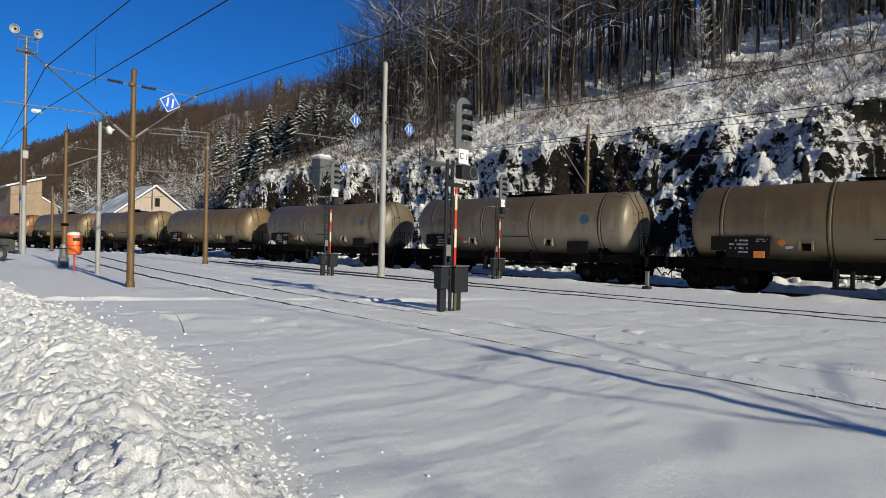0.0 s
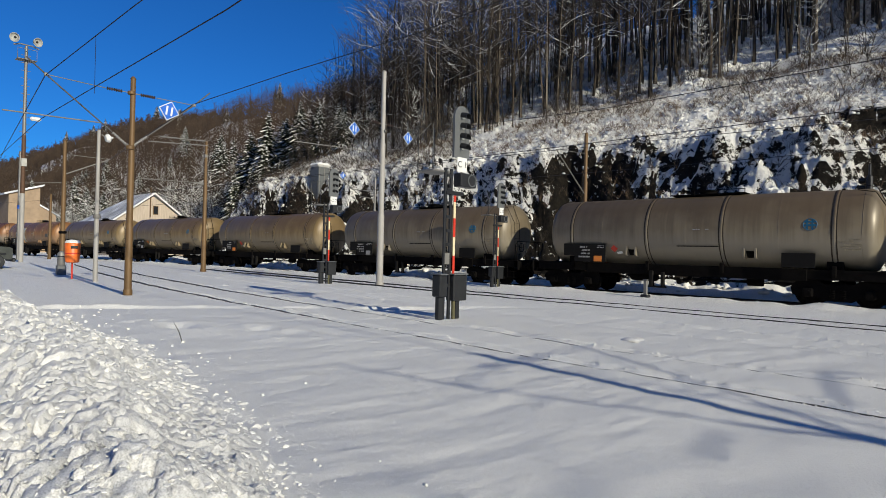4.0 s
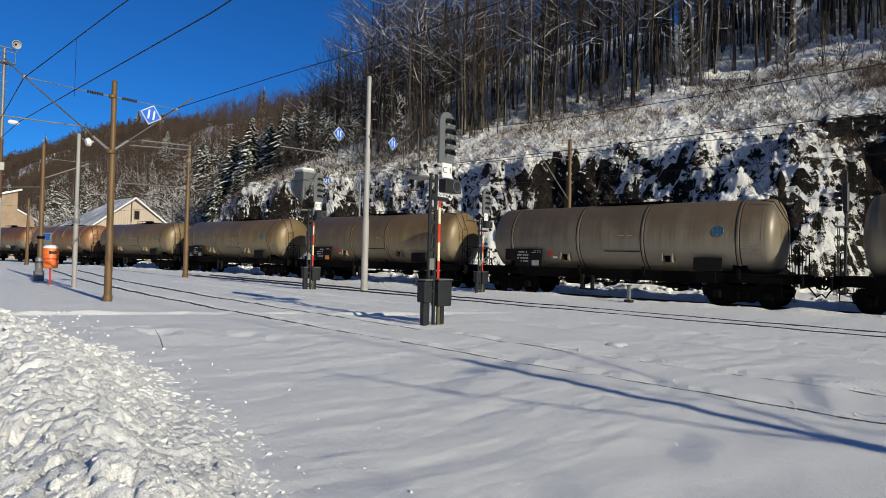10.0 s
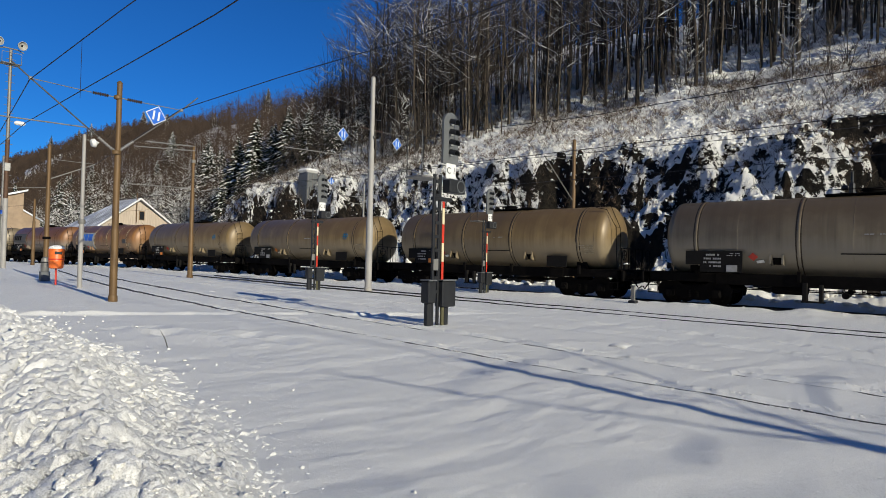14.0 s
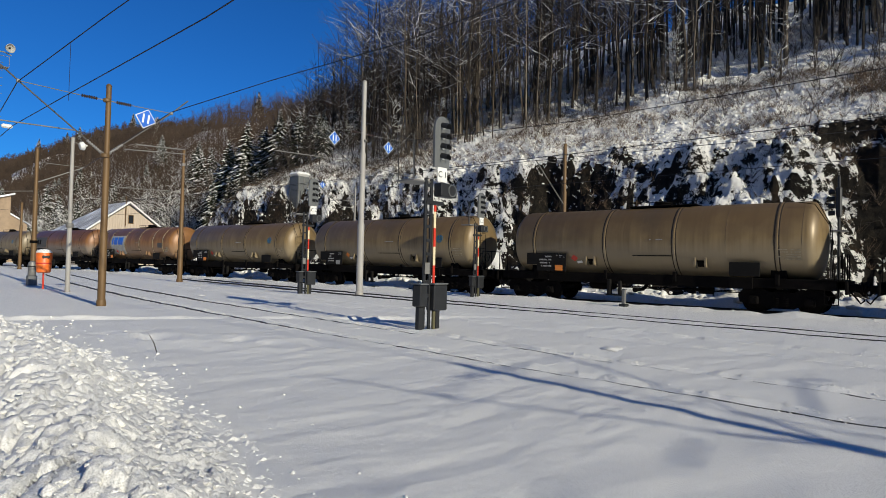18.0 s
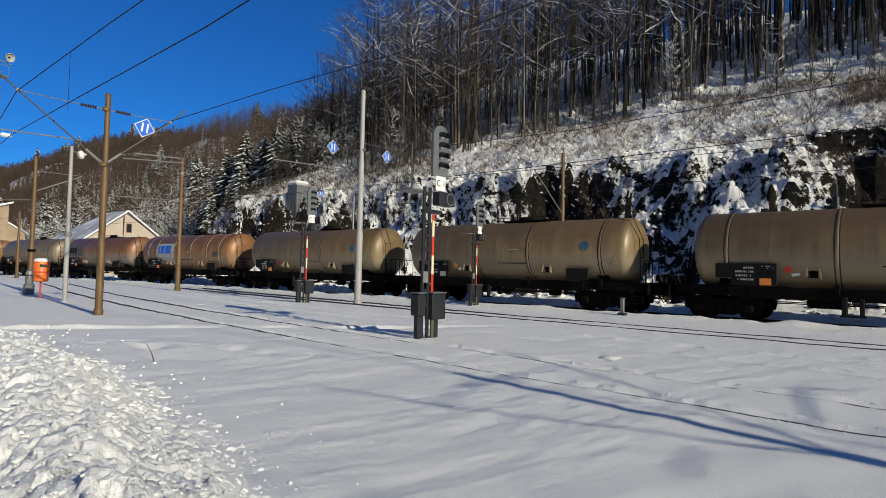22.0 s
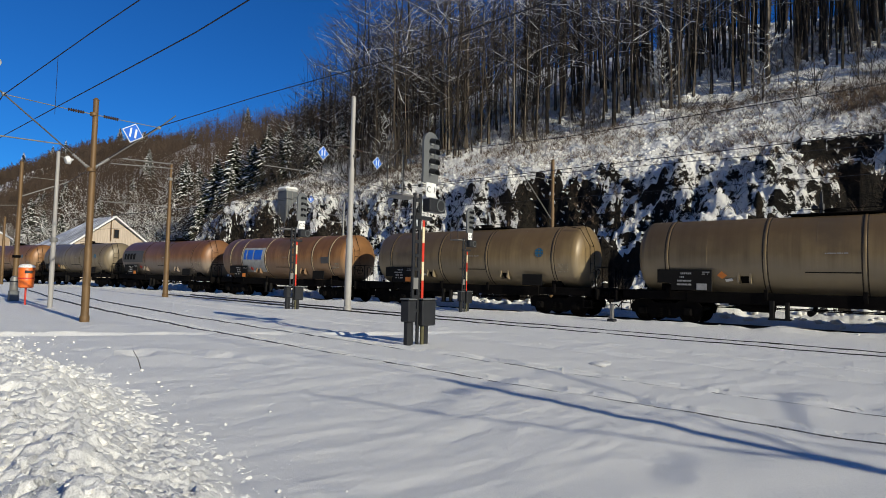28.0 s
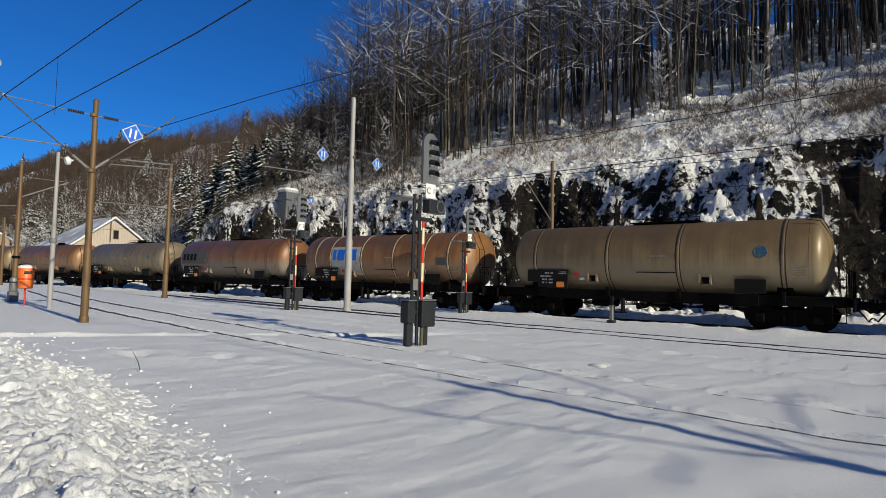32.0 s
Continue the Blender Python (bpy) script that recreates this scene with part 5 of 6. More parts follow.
# ---------------------------------------------------------------- parked vehicle, of which the nose shows
def parked_vehicle():
    """Local x runs along the tracks, y away from the hill; the nose points towards the hill."""
    car = thing("off_road_car", plan_pose(40.0, 7.05, height_at(40.0, 7.0) - 0.03), "dark green boxy off-road car parked in the snow", "car")
    body = [(0.05, 0.55), (0.0, 0.62), (0.0, 1.15), (0.12, 1.22), (1.35, 1.32), (1.95, 1.9), (3.9, 1.95), (4.1, 1.2), (4.1, 0.55)]
    part("body", Mesh().prism(body, -0.85, 0.85, "x"), CARGREEN, car)
    part("bumper", Mesh().box(-0.92, 0.92, -0.14, 0.04, 0.42, 0.62, 0.04), BLACK, car)
    part("grille", Mesh().box(-0.5, 0.5, -0.02, 0.0, 0.75, 1.05, 0.01), BLACK, car)
    for x in (-0.66, 0.66):
        part("headlight", Mesh().spin([(0.12, 0.0), (0.11, 0.02), (0.02, 0.03)], 16).move(pose(x, 0.0, 0.9, 90, 0, 0)), PALEINS, car, "round glass headlight")
        for y in (0.75, 3.3):
            wheel = part("wheel", Mesh().spin([(0.2, -0.11), (0.36, -0.1), (0.4, -0.06), (0.4, 0.06), (0.36, 0.1), (0.2, 0.11)], 22, "x").move(pose(x * 1.28, y, 0.4)), BLACK, car)
            part("rim", Mesh().spin([(0.2, -0.115), (0.2, 0.115)], 14, "x").move(pose(x * 1.28, y, 0.4)), GALV, wheel)
        part("wheel_arch", Mesh().box(x * 1.2 - 0.12, x * 1.2 + 0.12, 0.28, 1.22, 0.78, 0.9, 0.04), BLACK, car)
    part("windscreen", Mesh().prism([(1.38, 1.34), (1.93, 1.86), (1.95, 1.85), (1.41, 1.33)], -0.72, 0.72, "x"), GLASSDARK, car)


parked_vehicle()

# ---------------------------------------------------------------- buildings
def house():
    """The boarded goods shed with a hipped far end; local x along the tracks, y towards the yard."""
    s0, o0 = 95.0, 34.9
    h = thing("goods_shed", plan_pose(s0, o0, height_at(s0, o0) - 0.3), "cream boarded goods shed with snow-dusted grey metal roof", "shed")
    base = -h.matrix_world.translation.z
    eave, ridge, w, far = 5.6 + base, 9.7 + base, 5.3, 16.0
    out = [(-w, 0.0), (w, 0.0), (w, eave), (0, ridge - 0.35), (-w, eave)]
    wall = part("gable_wall", Mesh().prism(out, 0.0, 0.2, "x"), PLASTER, h)
    for k in range(24):
        y = -4.9 + k * 0.42
        top = eave + (ridge - 0.4 - eave) * (1 - abs(y + 0.2) / w)
        part("board", Mesh().box(-0.03, -0.002, y, y + 0.395, 0.0, top, 0.006), PLASTER, wall, soft=False)
    part("side_wall", Mesh().box(0.2, far, w - 0.2, w, 0.0, eave), PLASTER, h)
    part("side_wall", Mesh().box(0.2, far, -w, -w + 0.2, 0.0, eave), PLASTER, h)
    part("back_wall", Mesh().box(far - 0.2, far, -w + 0.2, w - 0.2, 0.0, eave), PLASTER, h)
    win = part("window", Mesh().box(-0.075, -0.03, -0.75, 0.05, eave + 0.9, eave + 2.3, 0.01), BROWNPOLE, h, "small dark square window under the gable")
    part("pane", Mesh().box(-0.082, -0.076, -0.66, -0.04, eave + 1.0, eave + 2.2), GLASSDARK, win)
    for q in (-1, 1):
        v = [(-0.5, q * (w + 0.65), eave - 0.5), (far - 0.2 + 0.7, q * (w + 0.65), eave - 0.5), (far - 7.5, 0, ridge), (-0.5, 0, ridge)]
        m = Mesh().add(v + [(x, y, z + 0.22) for x, y, z in v], [(0, 1, 2, 3), (7, 6, 5, 4), (0, 4, 5, 1), (1, 5, 6, 2), (2, 6, 7, 3), (3, 7, 4, 0)])
        roof = part("roof_slope", m, ROOFSNOW, h, "grey metal roof slope half covered by snow")
        for k in range(7):
            x = 0.6 + k * 1.3
            e = Vector((x, q * (w + 0.65), eave - 0.5 + 0.235))
            t = Vector((min(x, far - 7.5), 0, ridge + 0.235))
            part("roof_seam", Mesh().rod(e, t, 0.03, n=4), GALV, roof)
        part("barge_board", Mesh().prism([(q * (w + 0.65), eave - 0.52), (q * (w + 0.65), eave - 0.24), (0, ridge + 0.26), (0, ridge - 0.02)], -0.6, -0.5, "x"), WHITE, h, "white barge board with snow")
    v = [(far + 0.5, -w - 0.65, eave - 0.5), (far + 0.5, w + 0.65, eave - 0.5), (far - 7.5, 0, ridge)]
    part("roof_hip", Mesh().add(v + [(x, y, z + 0.2) for x, y, z in v], [(0, 1, 2), (5, 4, 3), (0, 3, 4, 1), (1, 4, 5, 2), (2, 5, 3, 0)]), ROOFSNOW, h)
    part("roof_pipe", Mesh().spin([(0.07, eave + 0.5), (0.07, ridge + 0.9), (0.1, ridge + 0.92), (0.1, ridge + 1.0)], 10).move(pose(-0.3, 0.5, 0)), BROWNPOLE, h)


def roof_shade():
    s = Shade("grey metal roof with thin snow")
    n = s.noise(0.35, 5, 0.6)
    f = s.noise(9, 4, 0.6)
    col = s.mix(s.ramp(s.math("ADD", n, s.math("MULTIPLY", f, 0.25)), (0.5, 0.0), (0.72, 1.0)), (0.30, 0.31, 0.33), (0.78, 0.79, 0.80))
    s.bump(f, 0.3, 0.02)
    return s.done(col, 0.6)


ROOFSNOW = roof_shade()
house()


def tan_building():
    """The big rendered building far down the line, with a sloping roof edge."""
    s0, o0 = 122.0, 17.0
    b = thing("rendered_building", plan_pose(s0, o0, height_at(s0, o0) - 0.3), "tall narrow tan rendered building with sloping snowy roof", "building")
    out = [(-8.7, 0.0), (-4.2, 0.0), (-4.2, 10.3), (-8.7, 11.8)]
    part("wall", Mesh().prism(out, 0.0, 14.0, "x"), OLDWALL, b)
    part("roof", Mesh().prism([(-9.2, 12.0), (-3.5, 10.07), (-3.5, 10.37), (-9.2, 12.3)], -0.5, 14.5, "x"), ROOFSNOW, b, "snowy sloping roof slab")
    part("annex_wall", Mesh().prism([(-11.4, 0.0), (-8.72, 0.0), (-8.72, 8.6), (-11.4, 7.0)], 1.0, 12.0, "x"), OLDWALL, b)
    part("annex_roof", Mesh().prism([(-11.8, 6.8), (-8.72, 8.64), (-8.72, 8.9), (-11.8, 7.06)], 0.7, 12.3, "x"), ROOFSNOW, b)


tan_building()

CABIN_FLOOR = 7.86
cab = plan_thing("equipment_cabin", 52.0, 36.0, "grey sheet-metal equipment cabin with thick snow on its roof", "cabin", sink=height_at(52.0, 36.0) - CABIN_FLOOR)
part("body", Mesh().box(-0.8, 0.8, -0.68, 0.68, -1.0, 2.55, 0.05), DARKGREY, cab)
for k in range(3):
    part("wall_rib", Mesh().box(-0.84, -0.8, -0.66 + k * 0.62, -0.60 + k * 0.62, -0.4, 2.5), GALV, cab)
part("roof_snow", Mesh().box(-0.92, 0.92, -0.82, 0.82, 2.55, 3.0, 0.22), SNOW, cab, "thick rounded snow on the roof")


# ---------------------------------------------------------------- trees
def limb(m, a, way, length, r, rnd, n=4, bends=3, droop=0.0, snow=None, keep=0.0, thick=0.008):
    """One crooked tapering branch; returns its points. snow: a Mesh that takes a white ridge on top."""
    pts, p, d = [Vector(a)], Vector(a), Vector(way).normalized()
    for k in range(bends):
        d = (d + Vector((rnd.uniform(-1, 1), rnd.uniform(-1, 1), rnd.uniform(-0.6, 0.8) - droop)) * 0.33).normalized()
        p = p + d * (length / bends)
        pts.append(p.copy())
    rs = [r * (1 - 0.8 * k / bends) for k in range(bends + 1)]
    m.path(pts, rs, n)
    if snow is not None and rnd.random() < keep:
        snow.path([q + Vector((0, 0, x * 0.75)) for q, x in zip(pts, rs)], [x * 0.75 + thick * (1 - 0.75 * k / bends) for k, x in enumerate(rs)], 3)
    return pts


def bare_tree(seed, h, r, first=0.35, limbs=16, snowy=0.35, thick=0.01, twigs=(3, 5), sprays=2):
    """Trunk, branches and the snow on them, as three meshes."""
    rnd = random.Random(seed)
    trunk, wood, snow = Mesh(), Mesh(), Mesh()
    pts = [Vector((0, 0, -0.6))]
    x = y = 0.0
    bx, by = rnd.uniform(-0.035, 0.035), rnd.uniform(-0.035, 0.035)
    n = 9
    for k in range(1, n + 1):
        x += bx * h / n + rnd.uniform(-0.2, 0.2)
        y += by * h / n + rnd.uniform(-0.2, 0.2)
        pts.append(Vector((x, y, h * k / n)))
    rs = [r * 1.25] + [r * (1 - 0.86 * (k / n) ** 1.2) for k in range(1, n + 1)]
    trunk.path(pts, rs, 8)
    for k in range(limbs):
        f = first + (0.97 - first) * (k + rnd.random()) / limbs
        i = min(int(f * n), n - 1)
        a = pts[i].lerp(pts[i + 1], f * n - i)
        ang = rnd.uniform(0, 6.283)
        up = rnd.uniform(0.35, 1.1)
        L = h * (0.10 + 0.16 * (1 - f)) * rnd.uniform(0.7, 1.4) + 0.6
        br = max(0.024, rs[i] * 0.40)
        q = limb(wood, a, (math.cos(ang), math.sin(ang), up), L, br, rnd, 4, 5, 0.0, snow, snowy, thick)
        for j in range(rnd.randint(*twigs)):
            b = q[rnd.randint(1, 5)]
            an = ang + rnd.uniform(-1.1, 1.1)
            q2 = limb(wood, b, (math.cos(an), math.sin(an), rnd.uniform(0.1, 1.0)), L * rnd.uniform(0.3, 0.6), max(0.014, br * 0.45), rnd, 3, 3, 0.0, snow, snowy * 1.2, thick)
            for i2 in range(sprays):
                an2 = an + rnd.uniform(-1.2, 1.2)
                limb(wood, q2[rnd.randint(1, 3)], (math.cos(an2), math.sin(an2), rnd.uniform(0, 0.9)), L * rnd.uniform(0.15, 0.32), 0.011, rnd, 3, 2)
    return trunk, wood, snow


def fir_tree(seed, h, spread):
    rnd = random.Random(seed)
    trunk, green, snow = Mesh(), Mesh(), Mesh()
    trunk.path([(0, 0, -0.4), (0, 0, h * 0.5), (0.05, 0, h)], [0.02 * h, 0.012 * h, 0.01], 7)
    tiers = int(h * 2.8)
    for k in range(tiers):
        f = (k + 0.5) / tiers
        z = h * (0.06 + 0.93 * f)
        reach = spread * (1 - f) ** 0.85 * rnd.uniform(0.85, 1.1) + 0.12
        count = 10 + int(11 * (1 - f))
        for j in range(count):
            ang = 6.283 * (j + rnd.random()) / count
            c, s_ = math.cos(ang), math.sin(ang)
            L = reach * rnd.uniform(0.5, 1.3)
            z = h * (0.06 + 0.93 * min(0.995, max(0.0, f + rnd.uniform(-1.1, 1.1) / tiers)))
            w = 0.11 + 0.13 * L
            dip = 0.28 + 0.3 * (1 - f)
            seg = 4
            left, right, mid = [], [], []
            for i in range(seg + 1):
                t = i / seg
                d = L * t
                zz = z - dip * L * t * t + 0.12 * L * t
                ww = w * (0.35 + 1.3 * t * (1.25 - t)) * rnd.uniform(0.6, 1.15) * (0.1 if i == seg else 1)
                mid.append(Vector((c * d, s_ * d, zz + 0.06 * (1 - t))))
                left.append(Vector((c * d - s_ * ww, s_ * d + c * ww, zz - 0.16 * ww - rnd.uniform(0, 0.12))))
                right.append(Vector((c * d + s_ * ww, s_ * d - c * ww, zz - 0.16 * ww - rnd.uniform(0, 0.12))))
            v = mid + left + right
            n = seg + 1
            low = [p - Vector((0, 0, 0.10 + rnd.uniform(0, 0.1))) for p in mid]
            f1 = []
            for i in range(seg):
                f1 += [(i, i + 1, n + i + 1, n + i), (i, 2 * n + i, 2 * n + i + 1, i + 1), (3 * n + i, n + i, n + i + 1, 3 * n + i + 1), (3 * n + i, 3 * n + i + 1, 2 * n + i + 1, 2 * n + i)]
            green.add(v + low, f1)
            if rnd.random() < 0.72:
                a = rnd.randint(1, 2)
                b = min(seg, a + rnd.randint(1, 3))
                top = [mid[i] + Vector((rnd.uniform(-0.08, 0.08), rnd.uniform(-0.08, 0.08), 0.02 + rnd.uniform(0.01, 0.07))) for i in range(a, b + 1)]
                e1 = [mid[i].lerp(left[i], rnd.uniform(0.35, 1.05)) + Vector((0, 0, 0.03)) for i in range(a, b + 1)]
                e2 = [mid[i].lerp(right[i], rnd.uniform(0.35, 1.05)) + Vector((0, 0, 0.03)) for i in range(a, b + 1)]
                q = len(top)
                snow.add(top + e1 + e2, [x for i in range(q - 1) for x in ((i, i + 1, q + i + 1, q + i), (i, 2 * q + i, 2 * q + i + 1, i + 1))])
    return trunk, green, snow


def plant(name, makers, label, category, group):
    """Builds one model tree of each maker, far below the ground's edge is none: the first copy stands for it."""
    models = []
    for parts_of in makers:
        t = tagged(new(name), label, category, group)
        for nm, mesh, mat in parts_of:
            ob = part(nm, mesh, mat, t)
            if nm.startswith("snow"):
                ob["kind"] = "stuff"
        models.append([t, False])
    return models


def put_tree(models, k, s, o, size, turn):
    t, used = models[k % len(models)]
    p = at(s, o)
    m = pose(p.x, p.y, height_at(s, o), 0, 0, turn) @ Matrix.Diagonal((size, size, size, 1))
    if not used:
        t.matrix_world = m
        models[k % len(models)][1] = True
        return t
    c = copy_thing(t, Matrix())
    c.matrix_world = m
    return c


bare = []
for q in range(10):
    rnd = random.Random(q + 70)
    tr, wd, sn = bare_tree(q + 5, rnd.uniform(17, 24), rnd.uniform(0.08, 0.22), rnd.uniform(0.14, 0.5), rnd.randint(14, 20), (0.2, 0.4, 0.3)[q % 3], 0.018)
    bare.append([("trunk", tr, BARK), ("crown", wd, TWIG), ("snow_cover", sn, SNOW)])
bare_models = plant("bare_tree", bare, "tall bare grey-brown tree with snow along its branches", "tree", "trees on the slope")
rnd = random.Random(5)
# broad beeches standing free at the corner of the wood
beeches = []
for q in range(3):
    tr, wd, sn = bare_tree(q + 310, (21, 23, 22)[q], (0.17, 0.22, 0.2)[q], (0.22, 0.3, 0.18)[q], (30, 34, 38)[q], (0.03, 0.12, 0.3)[q], 0.018, (6, 9), 5)
    beeches.append([("trunk", tr, BARK), ("crown", wd, BEECHTWIG), ("snow_cover", sn, SNOW)])
beech_models = plant("beech_tree", beeches, "tall bare beech with a broad fine crown", "tree", "beeches at the corner of the wood")
for k, (s, o, size) in enumerate(((70, 47, 0.6), (66, 46.5, 0.58), (63, 49, 0.66), (60, 47.5, 0.74), (57.5, 50, 0.86), (54, 47.5, 1.0), (50, 50, 1.1), (46.5, 48.5, 1.1), (42, 49.5, 1.15), (38.6, 49.6, 1.2))):
    put_tree(beech_models, k, s, o, size, 77 * k)
spots = []
tries = 0
while len(spots) < 330 and tries < 12000:
    tries += 1
    s = rnd.uniform(-8, 100)
    front = 50.0 + 1.5 * math.sin(s * 0.25) + max(0.0, 5.8 - 0.19 * max(s, 0.0)) * (rnd.random() > 0.15) - 8.5 * min(1.0, max(0.0, (s - 24) / 26)) + 6.0 * min(1.0, max(0.0, (s - 48) / 8))
    o = front + abs(rnd.gauss(0, 12)) if s < 74 else rnd.uniform(58, 90)
    near = min((abs(s - a) + abs(o - b) for a, b in spots), default=9)
    if near > 1.2:
        spots.append((s, o))
for i, (s, o) in enumerate(spots):
    put_tree(bare_models, i, s, o, rnd.uniform(0.75, 1.15) * (1 - 0.45 * min(1.0, max(0.0, (s - 44) / 28))), rnd.uniform(0, 360))

snowy = []
for q in range(3):
    tr, wd, sn = bare_tree(q + 90, (9, 11, 13)[q], 0.13, 0.12, 26, 0.55, 0.03)
    snowy.append([("trunk", tr, BARK), ("crown", wd, TWIG), ("snow_cover", sn, SNOW)])
snowy_models = plant("snowy_tree", snowy, "crooked leafless tree with branches laden with snow", "tree", "snow-laden trees")
for i in range(230):
    put_tree(snowy_models, i, 98 + 160 * rnd.random() ** 1.4, 46 + 30 * rnd.random() ** 2.0, rnd.uniform(0.7, 1.1), rnd.uniform(0, 360))

for i in range(14):
    s = rnd.uniform(8, 74)
    put_tree(snowy_models, i, s, 51.0 - 8.5 * min(1.0, max(0.0, (s - 24) / 26)) + rnd.uniform(-1, 5), rnd.uniform(0.4, 0.65), rnd.uniform(0, 360))

firs = []
for q in range(5):
    h = (16, 14, 18, 11, 8)[q]
    tr, gr, sn = fir_tree(q + 31, h, h * 0.255)
    firs.append([("trunk", tr, BARK), ("needles", gr, FIR), ("snow_cover", sn, SNOW)])
fir_models = plant("fir_tree", firs, "dark green fir tree with snow lying on its boughs", "tree", "firs at the foot of the hill")
for s, o, k, top in [(98, 50, 0, 23.9), (92.4, 50, 2, 26.6), (88, 50.5, 1, 24.8), (83.6, 50, 0, 27), (78.7, 50, 1, 25.8), (75, 50.5, 0, 25), (94.7, 54, 2, 26.3), (90, 54, 2, 28), (85, 54, 1, 27), (103, 51, 1, 20), (80, 55, 2, 27.5), (96, 46.5, 3, 15), (88, 46, 3, 14), (81, 47, 3, 14), (106, 55, 0, 24), (95, 50, 1, 22), (90, 48, 1, 20), (86, 52, 2, 24.5), (81, 51, 1, 23), (77, 53, 0, 26), (73, 50, 1, 23), (84.5, 47.5, 3, 17), (92, 47, 3, 16), (72, 54, 2, 27)]:
    s, o, top = (s - 10.5) * 0.93, (o - 3.0) * 0.93, 1.6 + (top - 1.6) * 0.80
    put_tree(fir_models, k, s, o, (top - height_at(s, o)) / (16, 14, 18, 11, 8)[k], rnd.uniform(0, 360))
fir_spots = [(150, 52, 3, 1.0), (160, 47, 1, 1.1), (172, 48, 3, 1.2), (140, 47, 4, 1.2), (185, 50, 0, 1.0), (205, 52, 2, 1.0), (225, 49, 3, 1.0), (198, 46, 4, 1.3),
             (150, 72, 0, 1.1), (158, 76, 2, 0.9), (215, 90, 0, 1.0), (228, 95, 2, 1.0), (300, 60, 2, 1.2), (128, 62, 1, 1.1), (135, 68, 0, 1.0), (240, 70, 1, 1.0), (180, 62, 1, 1.0)]
for s, o, k, size in fir_spots:
    put_tree(fir_models, k, s, o, size * rnd.uniform(0.92, 1.08), rnd.uniform(0, 360))

# single firs standing on the far skyline
for k, (s, o, size) in enumerate(((646, 156, 1.3), (606, 168, 1.25), (634, 234, 1.5), (262, 156, 0.85), (422, 172, 1.1), (410, 166, 0.9), (246, 160, 0.7), (298, 146, 0.6), (600, 176, 1.1))):
    put_tree(fir_models, (0, 1, 2)[k % 3], s, o, size, 50 * k)
for i in range(24):
    put_tree(fir_models, i, rnd.uniform(114, 330), 48 + 40 * rnd.random() ** 1.5, rnd.uniform(0.6, 1.0), rnd.uniform(0, 360))

# ---------------------------------------------------------------- far woods, brush and snow lumps (uncountable)
def prisms(a, b, r0, r1):
    """Three-sided tapering sticks from arrays of ends, as verts and quads."""
    a, b = np.asarray(a, float), np.asarray(b, float)
    n = len(a)
    d = b - a
    d /= np.linalg.norm(d, axis=1, keepdims=True) + 1e-9
    ref = np.where(np.abs(d[:, 2:3]) > 0.8, np.array([[1.0, 0.2, 0]]), np.array([[0, 0.1, 1.0]]))
    u = np.cross(d, ref)
    u /= np.linalg.norm(u, axis=1, keepdims=True) + 1e-9
    w = np.cross(d, u)
    v = np.zeros((n, 6, 3))
    for k in range(3):
        c, s_ = math.cos(2.0944 * k), math.sin(2.0944 * k)
        v[:, k] = a + (u * c + w * s_) * np.reshape(r0, (-1, 1))
        v[:, 3 + k] = b + (u * c + w * s_) * np.reshape(r1, (-1, 1))
    base = np.arange(n)[:, None, None] * 6
    q = (np.array([[0, 1, 4, 3], [1, 2, 5, 4], [2, 0, 3, 5]])[None] + base).reshape(-1, 4)
    return v.reshape(-1, 3), q


def stuff(name, v, q, material, label, category, soft=False):
    return tagged(new(name, fast_mesh(name, v, q, material, soft)), label, category, kind="stuff")


def plan_xyz(s, o, z):
    return np.stack([AX * s + BX * o, AY * s + BY * o, z], -1)


def woods(name, seed, count, s_span, o_span, h_span, sticks, material, label, r=0.07, rim=None, twig_r=0.03):
    g = np.random.RandomState(seed)
    s, o = g.uniform(*s_span, count), g.uniform(*o_span, count)
    z = terrain(s, o)
    h = g.uniform(*h_span, count)
    base = plan_xyz(s, o, z - 0.3)
    top = base + np.stack([g.normal(0, 0.5, count), g.normal(0, 0.5, count), h], -1)
    A, B, R0, R1 = [base], [top], [r * g.uniform(0.45, 1.25, count)], [0.02 + 0 * h]
    for k in range(sticks):
        f = g.uniform(0.18, 0.95, count)[:, None]
        a = base + (top - base) * f
        ang = g.uniform(0, 6.283, count)
        L = h * (0.10 + 0.20 * (1 - f[:, 0])) * g.uniform(0.6, 1.3, count)
        b = a + np.stack([np.cos(ang) * L, np.sin(ang) * L, L * g.uniform(0.4, 1.6, count)], -1)
        A.append(a), B.append(b), R0.append(np.full(count, twig_r)), R1.append(np.full(count, 0.012))
    v, q = prisms(np.concatenate(A), np.concatenate(B), np.concatenate(R0), np.concatenate(R1))
    return stuff(name, v, q, material, label, "woods")


woods("deep_woods", 1, 330, (-15, 80), (56, 84), (12, 20), 6, BARK, "dense bare trunks deep in the hillside wood", 0.10)
woods("far_woods", 2, 4300, (105, 430), (50, 180), (9, 15), 22, FARTWIG, "brown bare woods covering the far hillside", 0.08, twig_r=0.045)
woods("far_woods", 13, 5200, (400, 960), (60, 230), (10, 16), 18, FARTWIG, "brown bare woods on the distant hill", 0.2, twig_r=0.2)
woods("far_woods", 3, 900, (84, 190), (47, 66), (5, 11), 22, TWIG, "brown bare young trees at the foot of the hill", 0.06, twig_r=0.03)
woods("snowy_thicket", 4, 480, (92, 260), (45, 66), (3, 9), 26, SNOW, "snow-laden leafless thicket below the wood", 0.03, twig_r=0.055)
